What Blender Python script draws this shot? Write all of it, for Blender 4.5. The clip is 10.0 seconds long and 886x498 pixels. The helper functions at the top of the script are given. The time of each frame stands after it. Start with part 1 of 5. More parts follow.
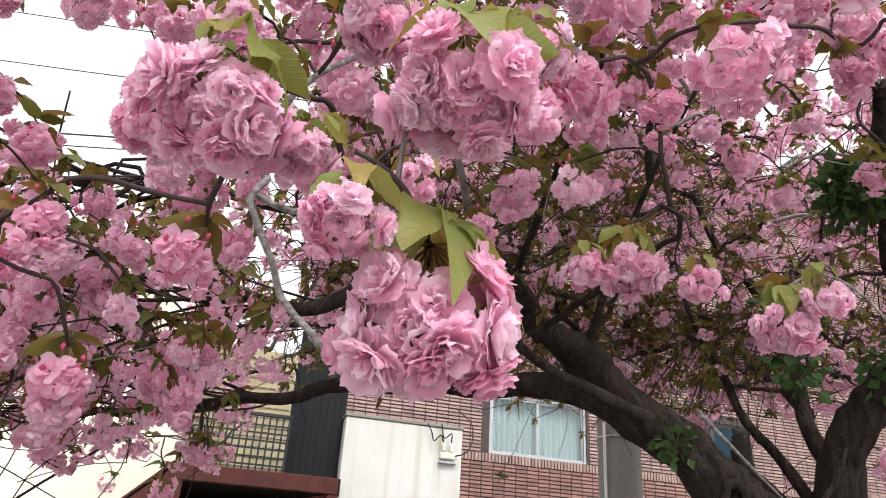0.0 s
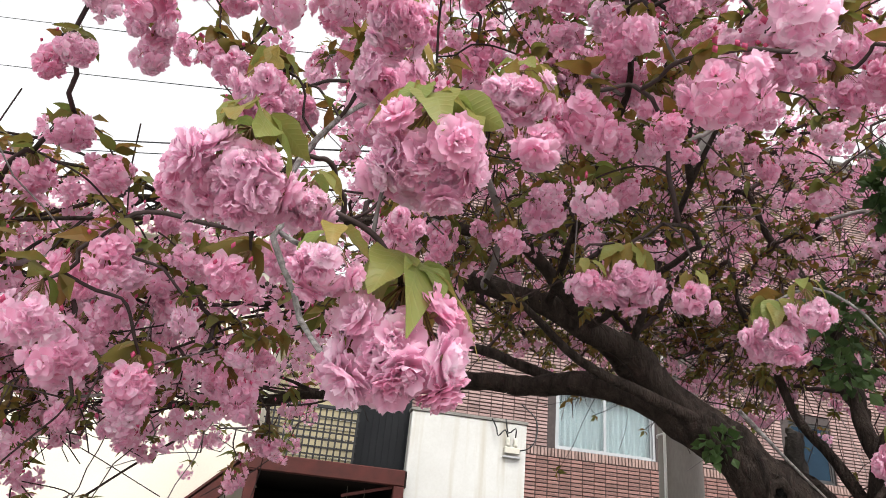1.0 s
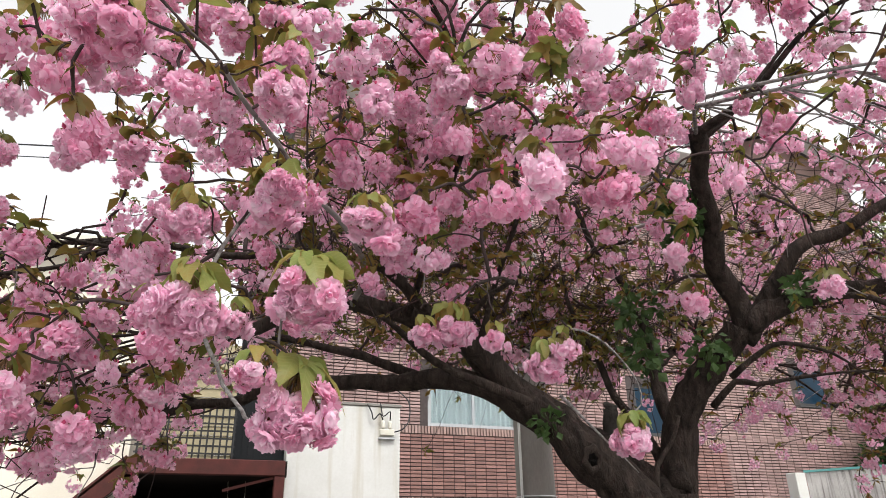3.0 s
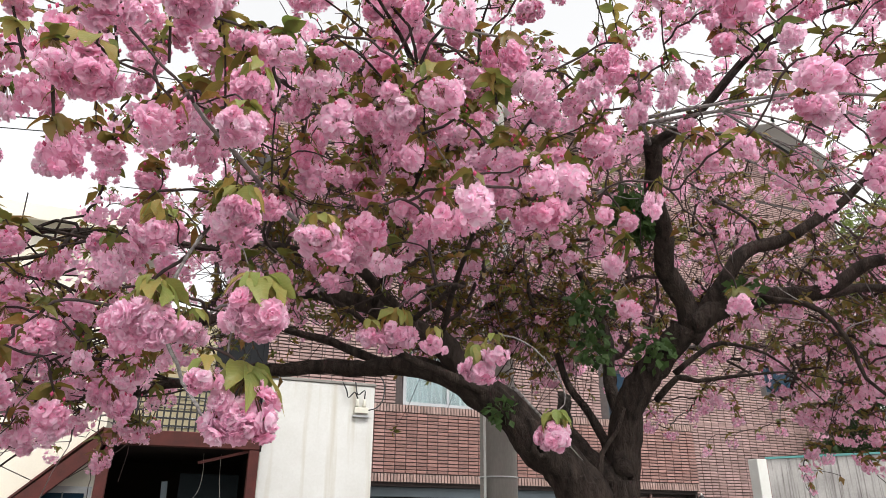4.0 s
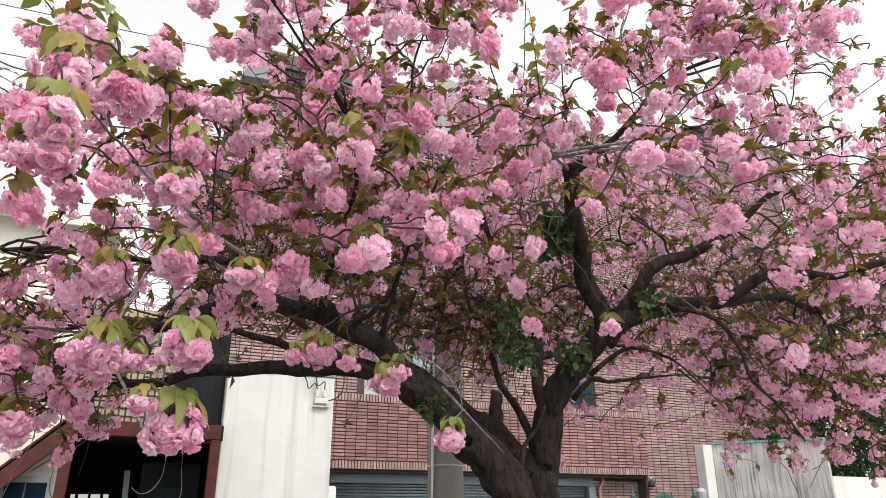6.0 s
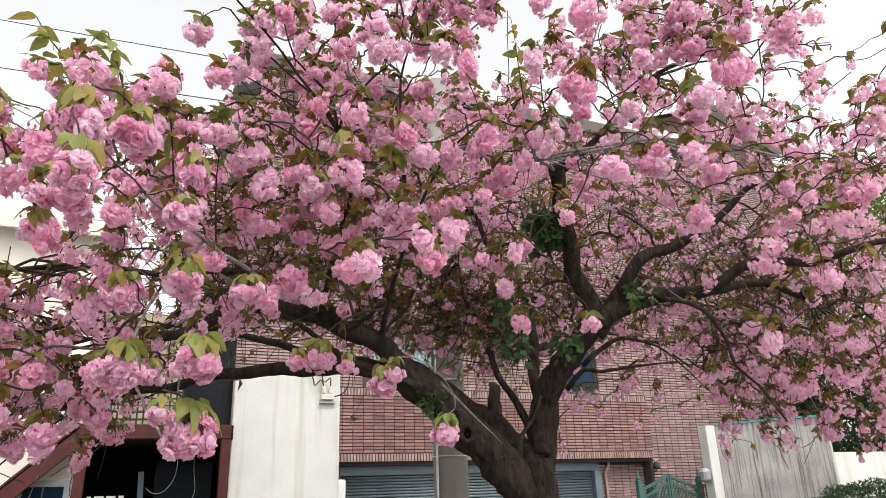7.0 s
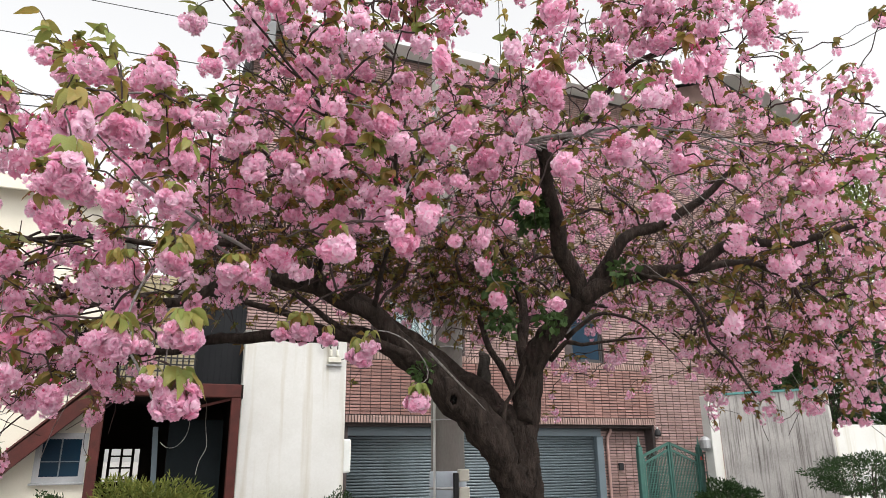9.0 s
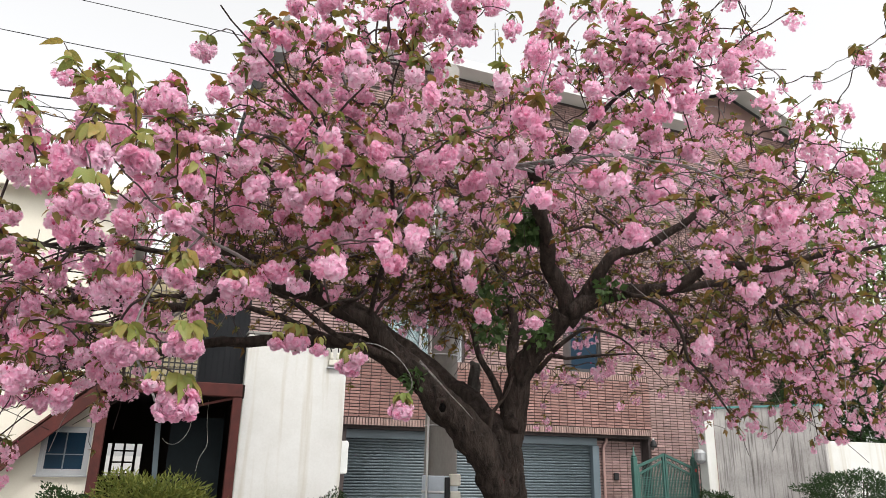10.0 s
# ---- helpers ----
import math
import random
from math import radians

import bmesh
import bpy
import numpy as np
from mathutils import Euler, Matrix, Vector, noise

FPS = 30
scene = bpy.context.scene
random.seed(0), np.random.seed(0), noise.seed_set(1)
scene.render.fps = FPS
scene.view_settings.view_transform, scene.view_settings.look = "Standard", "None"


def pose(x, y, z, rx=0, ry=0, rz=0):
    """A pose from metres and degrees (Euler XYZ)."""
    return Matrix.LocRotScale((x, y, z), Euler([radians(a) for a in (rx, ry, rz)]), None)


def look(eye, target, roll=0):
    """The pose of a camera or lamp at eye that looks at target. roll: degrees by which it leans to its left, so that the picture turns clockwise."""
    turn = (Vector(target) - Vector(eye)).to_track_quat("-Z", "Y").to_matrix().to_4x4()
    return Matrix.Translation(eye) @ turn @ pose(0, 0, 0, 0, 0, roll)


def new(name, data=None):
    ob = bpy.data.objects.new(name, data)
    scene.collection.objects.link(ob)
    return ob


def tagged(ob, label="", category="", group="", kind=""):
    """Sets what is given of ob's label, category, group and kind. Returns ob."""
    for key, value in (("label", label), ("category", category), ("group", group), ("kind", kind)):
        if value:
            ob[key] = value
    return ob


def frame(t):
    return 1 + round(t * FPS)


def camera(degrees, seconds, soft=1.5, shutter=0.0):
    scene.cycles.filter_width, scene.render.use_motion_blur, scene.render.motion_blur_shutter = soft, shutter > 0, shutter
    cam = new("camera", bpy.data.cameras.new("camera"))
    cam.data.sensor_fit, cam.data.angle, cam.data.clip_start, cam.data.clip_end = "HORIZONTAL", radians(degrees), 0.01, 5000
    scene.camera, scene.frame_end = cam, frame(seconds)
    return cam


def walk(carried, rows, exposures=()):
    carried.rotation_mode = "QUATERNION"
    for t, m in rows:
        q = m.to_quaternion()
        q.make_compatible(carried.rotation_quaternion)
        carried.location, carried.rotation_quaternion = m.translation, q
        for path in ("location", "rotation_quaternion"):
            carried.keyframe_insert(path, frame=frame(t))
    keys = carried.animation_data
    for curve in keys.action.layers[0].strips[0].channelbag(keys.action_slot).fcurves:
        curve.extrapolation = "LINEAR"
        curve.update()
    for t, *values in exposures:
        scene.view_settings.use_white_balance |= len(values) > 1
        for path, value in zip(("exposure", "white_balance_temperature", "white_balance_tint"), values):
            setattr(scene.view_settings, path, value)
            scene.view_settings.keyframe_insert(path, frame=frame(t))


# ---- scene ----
# camera and its walk
cam = camera(65.6, 10.0, soft=0.55, shutter=0.15)
PATH = [
    (0, (0.013, 0.005, 1.612), (0.485, 1.741, 2.487), 4.0),
    (0.5, (0.035, -0.034, 1.606), (0.384, 1.749, 2.442), 5.1),
    (1, (0.087, -0.179, 1.604), (0.366, 1.613, 2.447), 6.0),
    (1.5, (0.023, -0.28, 1.592), (0.431, 1.472, 2.466), 1.8),
    (2, (-0.004, -0.411, 1.577), (0.451, 1.31, 2.487), -1.1),
    (2.5, (0.034, -0.626, 1.581), (0.532, 1.112, 2.437), -0.6),
    (3, (-0.043, -0.797, 1.581), (0.603, 0.917, 2.384), -0.9),
    (4.5, (0.004, -1.206, 1.604), (0.71, 0.518, 2.332), 0.6),
    (5, (-0.016, -1.334, 1.6), (0.746, 0.371, 2.316), -0.1),
    (5.5, (0.041, -1.466, 1.616), (0.811, 0.235, 2.332), 0.5),
    (7, (-0.005, -1.802, 1.622), (0.769, -0.087, 2.301), -2.1),
    (7.5, (0.071, -1.913, 1.649), (0.821, -0.19, 2.333), -2.1),
    (8, (0.132, -2.014, 1.612), (0.881, -0.296, 2.31), -1.8),
    (8.5, (0.15, -2.04, 1.626), (0.891, -0.299, 2.274), -1.2),
    (9, (0.082, -2.09, 1.625), (0.822, -0.326, 2.207), -0.6),
    (9.5, (0.038, -2.211, 1.634), (0.799, -0.45, 2.198), 0.3),
    (10, (0.08, -2.365, 1.634), (0.8, -0.596, 2.226), 1.2),
]
walk(cam, [(t, look(eye, target, roll)) for t, eye, target, roll in PATH], [(0, 0.29), (1.5, 0.22), (2.5, 0.13), (5, 0.17), (7, 0.13), (9, 0.09), (10, 0.09)])

# ---- light: a bright, thinly overcast spring sky ----
SUN_EL, SUN_AZ = 55.0, 172.0  # height and compass bearing of the veiled sun, degrees
world = bpy.data.worlds.new("overcast_sky")
scene.world = world
world.use_nodes = True
wn = world.node_tree
wn.nodes.clear()
sky = wn.nodes.new("ShaderNodeTexSky")
sky.sky_type = "NISHITA"
sky.sun_disc = False
sky.sun_elevation, sky.sun_rotation = radians(SUN_EL), radians(SUN_AZ)
sky.air_density, sky.dust_density, sky.ozone_density = 1.0, 4.0, 1.0
veil = wn.nodes.new("ShaderNodeHueSaturation")
veil.inputs["Saturation"].default_value = 0.12
bg = wn.nodes.new("ShaderNodeBackground")
bg.inputs["Strength"].default_value = 0.32
wout = wn.nodes.new("ShaderNodeOutputWorld")
wn.links.new(sky.outputs[0], veil.inputs["Color"])
haze = wn.nodes.new("ShaderNodeMix")  # an even white cloud layer under the blue
haze.data_type = "RGBA"
haze.inputs[0].default_value = 0.35
haze.inputs[7].default_value = (3.42, 3.36, 3.25, 1)
wn.links.new(veil.outputs[0], haze.inputs[6])
wn.links.new(haze.outputs[2], bg.inputs["Color"])
wn.links.new(bg.outputs[0], wout.inputs["Surface"])
sun = new("sun", bpy.data.lights.new("sun", "SUN"))
sun.data.energy, sun.data.angle, sun.data.color = 1.35, radians(14), (1.0, 0.96, 0.9)
sd = Vector((math.sin(radians(SUN_AZ)) * math.cos(radians(SUN_EL)), math.cos(radians(SUN_AZ)) * math.cos(radians(SUN_EL)), math.sin(radians(SUN_EL))))
sun.matrix_world = look(sd * 50, (0, 0, 0))


# ---- materials ----
def material(name, base, rough=0.6, metal=0.0, vary=None, scale=6.0, fine=60.0, bump=0.2, stretch=(1, 1, 1), per_piece=0.0, per_island=0.0,
             translucent=0.0, spec=0.4, streak=None, coords="Object", depth=0.01):
    """A surface with its colour, a coarse and a fine variation, relief, and an optional difference from piece to piece."""
    m = bpy.data.materials.new(name)
    m.use_nodes = True
    nt = m.node_tree
    n, ln = nt.nodes, nt.links
    bsdf = n["Principled BSDF"]
    bsdf.inputs["Roughness"].default_value = rough
    bsdf.inputs["Metallic"].default_value = metal
    bsdf.inputs["Specular IOR Level"].default_value = spec
    tc = n.new("ShaderNodeTexCoord")
    mp = n.new("ShaderNodeMapping")
    mp.inputs["Scale"].default_value = stretch
    ln.new(tc.outputs[coords], mp.inputs["Vector"])
    coarse = n.new("ShaderNodeTexNoise")
    coarse.inputs["Scale"].default_value, coarse.inputs["Detail"].default_value = scale, 5
    small = n.new("ShaderNodeTexNoise")
    small.inputs["Scale"].default_value, small.inputs["Detail"].default_value = fine, 3
    ln.new(mp.outputs[0], coarse.inputs["Vector"])
    ln.new(mp.outputs[0], small.inputs["Vector"])
    mixn = n.new("ShaderNodeMath")
    mixn.operation = "MULTIPLY_ADD"
    ln.new(small.outputs["Fac"], mixn.inputs[0])
    mixn.inputs[1].default_value = 0.4
    ln.new(coarse.outputs["Fac"], mixn.inputs[2])
    fac = mixn.outputs[0]
    ramp = n.new("ShaderNodeMapRange")
    ramp.inputs["From Min"].default_value, ramp.inputs["From Max"].default_value = 0.45, 0.95
    ln.new(fac, ramp.inputs["Value"])
    other = vary or tuple(c * 0.72 for c in base)
    mix = n.new("ShaderNodeMix")
    mix.data_type = "RGBA"
    mix.inputs[6].default_value, mix.inputs[7].default_value = (*base, 1), (*other, 1)
    ln.new(ramp.outputs[0], mix.inputs[0])
    col = mix.outputs[2]
    if streak:
        st = n.new("ShaderNodeTexNoise")
        st.inputs["Scale"].default_value, st.inputs["Detail"].default_value = 1.0, 6
        sm = n.new("ShaderNodeMapping")
        sm.inputs["Scale"].default_value = streak[1]
        ln.new(tc.outputs[coords], sm.inputs["Vector"])
        ln.new(sm.outputs[0], st.inputs["Vector"])
        sr = n.new("ShaderNodeMapRange")
        sr.inputs["From Min"].default_value, sr.inputs["From Max"].default_value = streak[2], streak[3]
        ln.new(st.outputs["Fac"], sr.inputs["Value"])
        mx = n.new("ShaderNodeMix")
        mx.data_type = "RGBA"
        ln.new(sr.outputs[0], mx.inputs[0])
        ln.new(col, mx.inputs[6])
        mx.inputs[7].default_value = (*streak[0], 1)
        col = mx.outputs[2]
    if per_piece or per_island:
        hs = n.new("ShaderNodeHueSaturation")
        if per_piece:
            src = n.new("ShaderNodeObjectInfo").outputs["Random"]
        else:
            src = n.new("ShaderNodeNewGeometry").outputs["Random Per Island"]
        amount = per_piece or per_island
        mr = n.new("ShaderNodeMapRange")
        mr.inputs["To Min"].default_value, mr.inputs["To Max"].default_value = 1 - amount, 1 + amount
        ln.new(src, mr.inputs["Value"])
        ln.new(mr.outputs[0], hs.inputs["Value"])
        ln.new(col, hs.inputs["Color"])
        col = hs.outputs[0]
    ln.new(col, bsdf.inputs["Base Color"])
    if bump:
        bp = n.new("ShaderNodeBump")
        bp.inputs["Strength"].default_value, bp.inputs["Distance"].default_value = bump, depth
        ln.new(fac, bp.inputs["Height"])
        ln.new(bp.outputs[0], bsdf.inputs["Normal"])
    if translucent:
        tr = n.new("ShaderNodeBsdfTranslucent")
        ln.new(col, tr.inputs["Color"])
        ms = n.new("ShaderNodeMixShader")
        ms.inputs[0].default_value = translucent
        ln.new(bsdf.outputs[0], ms.inputs[1])
        ln.new(tr.outputs[0], ms.inputs[2])
        ln.new(ms.outputs[0], n["Material Output"].inputs["Surface"])
    return m


def blend_material(name, a, b, c, rough, translucent, spec=0.3):
    """Thin plant tissue whose colour runs from a through b to c, piece by piece."""
    m = bpy.data.materials.new(name)
    m.use_nodes = True
    nt = m.node_tree
    n, ln = nt.nodes, nt.links
    bsdf = n["Principled BSDF"]
    bsdf.inputs["Roughness"].default_value = rough
    bsdf.inputs["Specular IOR Level"].default_value = spec
    geo = n.new("ShaderNodeNewGeometry")
    info = n.new("ShaderNodeObjectInfo")
    add = n.new("ShaderNodeMath")
    add.operation = "MULTIPLY_ADD"
    ln.new(info.outputs["Random"], add.inputs[0])
    add.inputs[1].default_value = 0.34
    half = n.new("ShaderNodeMath")
    half.operation = "MULTIPLY"
    ln.new(geo.outputs["Random Per Island"], half.inputs[0])
    half.inputs[1].default_value = 0.38
    ln.new(half.outputs[0], add.inputs[2])
    tc = n.new("ShaderNodeTexCoord")
    no = n.new("ShaderNodeTexNoise")
    no.inputs["Scale"].default_value, no.inputs["Detail"].default_value = 3.5, 3
    ln.new(geo.outputs["Position"], no.inputs["Vector"])
    fine = n.new("ShaderNodeTexNoise")
    fine.inputs["Scale"].default_value, fine.inputs["Detail"].default_value = 48, 5
    ln.new(tc.outputs["Object"], fine.inputs["Vector"])
    sum1 = n.new("ShaderNodeMath")
    sum1.operation = "MULTIPLY_ADD"
    ln.new(no.outputs["Fac"], sum1.inputs[0])
    sum1.inputs[1].default_value = 0.3
    ln.new(add.outputs[0], sum1.inputs[2])
    sum2 = n.new("ShaderNodeMath")
    sum2.operation = "MULTIPLY_ADD"
    ln.new(fine.outputs["Fac"], sum2.inputs[0])
    sum2.inputs[1].default_value = 0.30
    ln.new(sum1.outputs[0], sum2.inputs[2])
    ramp = n.new("ShaderNodeValToRGB")
    ramp.color_ramp.elements[0].position, ramp.color_ramp.elements[0].color = 0.40, (*a, 1)
    ramp.color_ramp.elements[1].position, ramp.color_ramp.elements[1].color = 1.0, (*c, 1)
    mid = ramp.color_ramp.elements.new(0.69)
    mid.color = (*b, 1)
    ln.new(sum2.outputs[0], ramp.inputs[0])
    ln.new(ramp.outputs[0], bsdf.inputs["Base Color"])
    bp = n.new("ShaderNodeBump")
    bp.inputs["Strength"].default_value, bp.inputs["Distance"].default_value = 0.25, 0.002
    ln.new(fine.outputs["Fac"], bp.inputs["Height"])
    ln.new(bp.outputs[0], bsdf.inputs["Normal"])
    tr = n.new("ShaderNodeBsdfTranslucent")
    ln.new(ramp.outputs[0], tr.inputs["Color"])
    ms = n.new("ShaderNodeMixShader")
    ms.inputs[0].default_value = translucent
    ln.new(bsdf.outputs[0], ms.inputs[1])
    ln.new(tr.outputs[0], ms.inputs[2])
    ln.new(ms.outputs[0], n["Material Output"].inputs["Surface"])
    return m


PETAL = blend_material("cherry_petal", (0.95, 0.795, 0.88), (0.92, 0.615, 0.765), (0.82, 0.37, 0.545), 0.7, 0.58, 0.10)
LEAF = blend_material("young_cherry_leaf", (0.115, 0.165, 0.035), (0.16, 0.135, 0.032), (0.25, 0.115, 0.03), 0.45, 0.45, 0.35)
VEINED_LEAF = LEAF.copy()
VEINED_LEAF.name = "veined_cherry_leaf"
vt = VEINED_LEAF.node_tree
vn, vl = vt.nodes, vt.links
v_tc, v_sep = vn.new("ShaderNodeTexCoord"), vn.new("ShaderNodeSeparateXYZ")
vl.new(v_tc.outputs["Object"], v_sep.inputs[0])


def v_math(op, a, b):
    nd = vn.new("ShaderNodeMath")
    nd.operation = op
    for k, q in enumerate((a, b)):
        if isinstance(q, (int, float)):
            nd.inputs[k].default_value = q
        elif q is not None:
            vl.new(q, nd.inputs[k])
    return nd.outputs[0]


v_side = v_math("ABSOLUTE", v_sep.outputs[1], None)  # side veins slant forward from the midrib
v_rib = v_math("SINE", v_math("MULTIPLY", v_math("SUBTRACT", v_sep.outputs[0], v_math("MULTIPLY", v_side, 0.8)), 620.0), None)
v_mid = v_math("LESS_THAN", v_side, 0.0011)
v_line = v_math("MAXIMUM", v_math("POWER", v_math("MULTIPLY_ADD", v_rib, 0.5), 8.0), v_mid)
for nd in [q for q in vn if q.bl_idname == "ShaderNodeMath" and q.operation == "MULTIPLY_ADD" and q.inputs[1].default_value == 0.5]:
    nd.inputs[2].default_value = 0.5
for nd in [q for q in vn if q.bl_idname == "ShaderNodeBump"]:
    vl.new(v_line, nd.inputs["Height"])
    nd.inputs["Strength"].default_value = 0.3
v_mix = vn.new("ShaderNodeMix")
v_mix.data_type = "RGBA"
vl.new(v_math("MULTIPLY", v_line, 0.2), v_mix.inputs[0])
v_ramp = [q for q in vn if q.bl_idname == "ShaderNodeValToRGB"][0]
vl.new(v_ramp.outputs[0], v_mix.inputs[6])
for stop, tone in zip(v_ramp.color_ramp.elements, ((0.20, 0.29, 0.075), (0.26, 0.26, 0.07), (0.40, 0.225, 0.06))):
    stop.color = (*tone, 1)
v_mix.inputs[7].default_value = (0.46, 0.46, 0.19, 1)
vl.new(v_mix.outputs[2], vn["Principled BSDF"].inputs["Base Color"])
STEM = material("flower_stalk", (0.16, 0.16, 0.05), 0.5, vary=(0.22, 0.09, 0.05), bump=0)
BUD = material("flower_bud", (0.62, 0.08, 0.2), 0.5, bump=0, translucent=0.2)
BARK = material("cherry_bark", (0.066, 0.050, 0.042), 0.85, vary=(0.014, 0.011, 0.010), scale=11, fine=60, bump=1.0, stretch=(2.2, 2.2, 0.55), depth=0.035, spec=0.12,
                streak=((0.10, 0.082, 0.072), (16, 16, 40), 0.63, 0.80))
HOLLOW = material("rotten_heartwood", (0.02, 0.015, 0.012), 0.95, vary=(0.008, 0.006, 0.005), scale=20, fine=80, bump=0.6)
LICHEN_BARK = material("lichened_bark", (0.075, 0.066, 0.058), 0.9, vary=(0.02, 0.017, 0.015), scale=12, fine=70, bump=0.9, depth=0.02)
TWIG = material("twig_bark", (0.085, 0.06, 0.058), 0.85, spec=0.12, vary=(0.03, 0.022, 0.022), scale=3, fine=50, bump=0.4)
PALE_TWIG = material("pale_twig_bark", (0.30, 0.28, 0.27), 0.8, vary=(0.14, 0.12, 0.12), scale=8, fine=70, bump=0.4)
LICHEN_TWIG = material("lichened_twig_bark", (0.36, 0.345, 0.335), 0.85, vary=(0.07, 0.055, 0.055), scale=55, fine=260, bump=0.9, spec=0.15, depth=0.006)
BRICK_BAND = material("red_brown_facing_tile", (0.27, 0.148, 0.128), 0.6, vary=(0.20, 0.105, 0.09), scale=3, fine=45, bump=0.35, per_piece=0.22)
BRICK_BAND_REST = material("red_brown_facing_tile_rest", (0.27, 0.148, 0.128), 0.6, vary=(0.20, 0.105, 0.09), scale=3, fine=45, bump=0.35, per_island=0.22)
BRICK_WALL = material("rose_grey_facing_tile", (0.32, 0.21, 0.195), 0.6, vary=(0.23, 0.15, 0.135), scale=2, fine=45, bump=0.35, per_island=0.2)
SOLDIER = material("upright_facing_tile", (0.31, 0.215, 0.19), 0.6, vary=(0.24, 0.155, 0.13), scale=4, fine=45, bump=0.3, per_island=0.22)
MORTAR = material("dark_mortar", (0.075, 0.06, 0.058), 0.95, scale=12, fine=90, bump=0.3)
RENDER_WHITE = material("stained_white_render", (0.64, 0.64, 0.62), 0.85, vary=(0.54, 0.535, 0.505), scale=1.3, fine=30, bump=0.12,
                        streak=((0.40, 0.35, 0.255), (5.5, 5.5, 0.28), 0.49, 0.80))
RENDER_GREY = material("streaked_grey_render", (0.56, 0.54, 0.52), 0.9, vary=(0.31, 0.29, 0.28), scale=1.6, fine=34, bump=0.2, spec=0.2,
                       streak=((0.13, 0.115, 0.11), (22, 22, 0.8), 0.50, 0.72))
CREAM = material("cream_wall_paint", (0.72, 0.68, 0.585), 0.85, vary=(0.63, 0.59, 0.50), scale=0.8, fine=40, bump=0.1)
SIDING = material("yellowed_siding", (0.40, 0.34, 0.21), 0.8, vary=(0.27, 0.235, 0.15), scale=2, fine=30, bump=0.1)
RED_STEEL = material("rust_red_painted_steel", (0.095, 0.026, 0.022), 0.7, spec=0.2, vary=(0.05, 0.018, 0.016), scale=5, fine=60, bump=0.25)
DARK_CLAD = material("dark_grey_metal_cladding", (0.020, 0.021, 0.023), 0.7, vary=(0.011, 0.012, 0.014), scale=2, fine=40, bump=0.08, spec=0.12)
# near-black wood: the porch's inner shade is put into the colour
SHADED_WOOD = material("shade_toned_inner_boards", (0.022, 0.016, 0.014), 0.85, scale=3, fine=40, spec=0.1)
SHUTTER = material("blue_grey_shutter_steel", (0.145, 0.18, 0.20), 0.45, vary=(0.11, 0.14, 0.155), scale=2.5, fine=60, bump=0.06, metal=0.15, spec=0.5)
SHUTTER_BOX = material("blue_grey_steel_frame", (0.14, 0.18, 0.205), 0.45, vary=(0.105, 0.135, 0.155), scale=2, fine=50, bump=0.08)
CONCRETE = material("pole_concrete", (0.27, 0.255, 0.235), 0.85, vary=(0.18, 0.17, 0.155), scale=2.5, fine=60, bump=0.25, stretch=(1, 1, 0.3))
STEEL = material("galvanised_steel", (0.62, 0.63, 0.64), 0.35, metal=0.8, vary=(0.45, 0.46, 0.47), scale=8, fine=80, bump=0.05)
PALE_BLUE = material("pale_blue_plastic", (0.55, 0.62, 0.68), 0.45, vary=(0.45, 0.52, 0.58), scale=4, fine=50, bump=0.05)
CREAM_PLASTIC = material("cream_plastic", (0.68, 0.66, 0.58), 0.45, vary=(0.56, 0.54, 0.46), scale=4, fine=60, bump=0.05)
BLACK = material("black_rubber", (0.02, 0.02, 0.022), 0.6, scale=6, bump=0.05)
GREEN_METAL = material("green_painted_iron", (0.045, 0.125, 0.105), 0.5, vary=(0.028, 0.085, 0.07), scale=6, fine=70, bump=0.12, spec=0.5)
RED_MARK = material("red_sticker", (0.5, 0.06, 0.05), 0.5, scale=20, bump=0)
TEAL = material("teal_sheet_metal", (0.16, 0.34, 0.32), 0.5, vary=(0.09, 0.33, 0.32), scale=5, fine=50, bump=0.08)
ALU = material("grey_aluminium", (0.42, 0.43, 0.44), 0.4, metal=0.5, vary=(0.34, 0.35, 0.36), scale=5, fine=60, bump=0.03)
WHITE_METAL = material("white_painted_fascia", (0.74, 0.755, 0.74), 0.5, vary=(0.62, 0.64, 0.62), scale=1.5, fine=30, bump=0.05)
BRONZE = material("dark_bronze_aluminium", (0.06, 0.058, 0.058), 0.45, metal=0.3, vary=(0.045, 0.043, 0.043), scale=5, fine=60, bump=0.03)
ROOF = material("grey_roof_sheet", (0.20, 0.205, 0.21), 0.6, vary=(0.14, 0.145, 0.15), scale=2, fine=30, bump=0.15)
PIPE = material("rose_downpipe", (0.42, 0.27, 0.24), 0.5, vary=(0.34, 0.21, 0.19), scale=4, fine=50, bump=0.05)
CURTAIN = material("pale_blue_curtain", (0.40, 0.48, 0.49), 0.9, vary=(0.29, 0.33, 0.33), scale=1.2, fine=40, bump=0.1, stretch=(6, 1, 0.4), translucent=0.25)
# ground out of view, toned pale so it reflects light up under the crown
PAVING = material("weathered_bounce_concrete", (0.34, 0.33, 0.31), 0.95, vary=(0.25, 0.24, 0.225), scale=0.8, fine=120, bump=0.5,
                  streak=((0.17, 0.16, 0.15), (0.5, 2.2, 1.0), 0.56, 0.74))
SOIL = material("dark_soil", (0.06, 0.045, 0.035), 0.95, vary=(0.035, 0.028, 0.022), scale=4, fine=50, bump=0.6)
SHRUB_YELLOW = blend_material("yellow_green_needles", (0.12, 0.15, 0.035), (0.20, 0.21, 0.05), (0.06, 0.08, 0.02), 0.6, 0.25, 0.15)
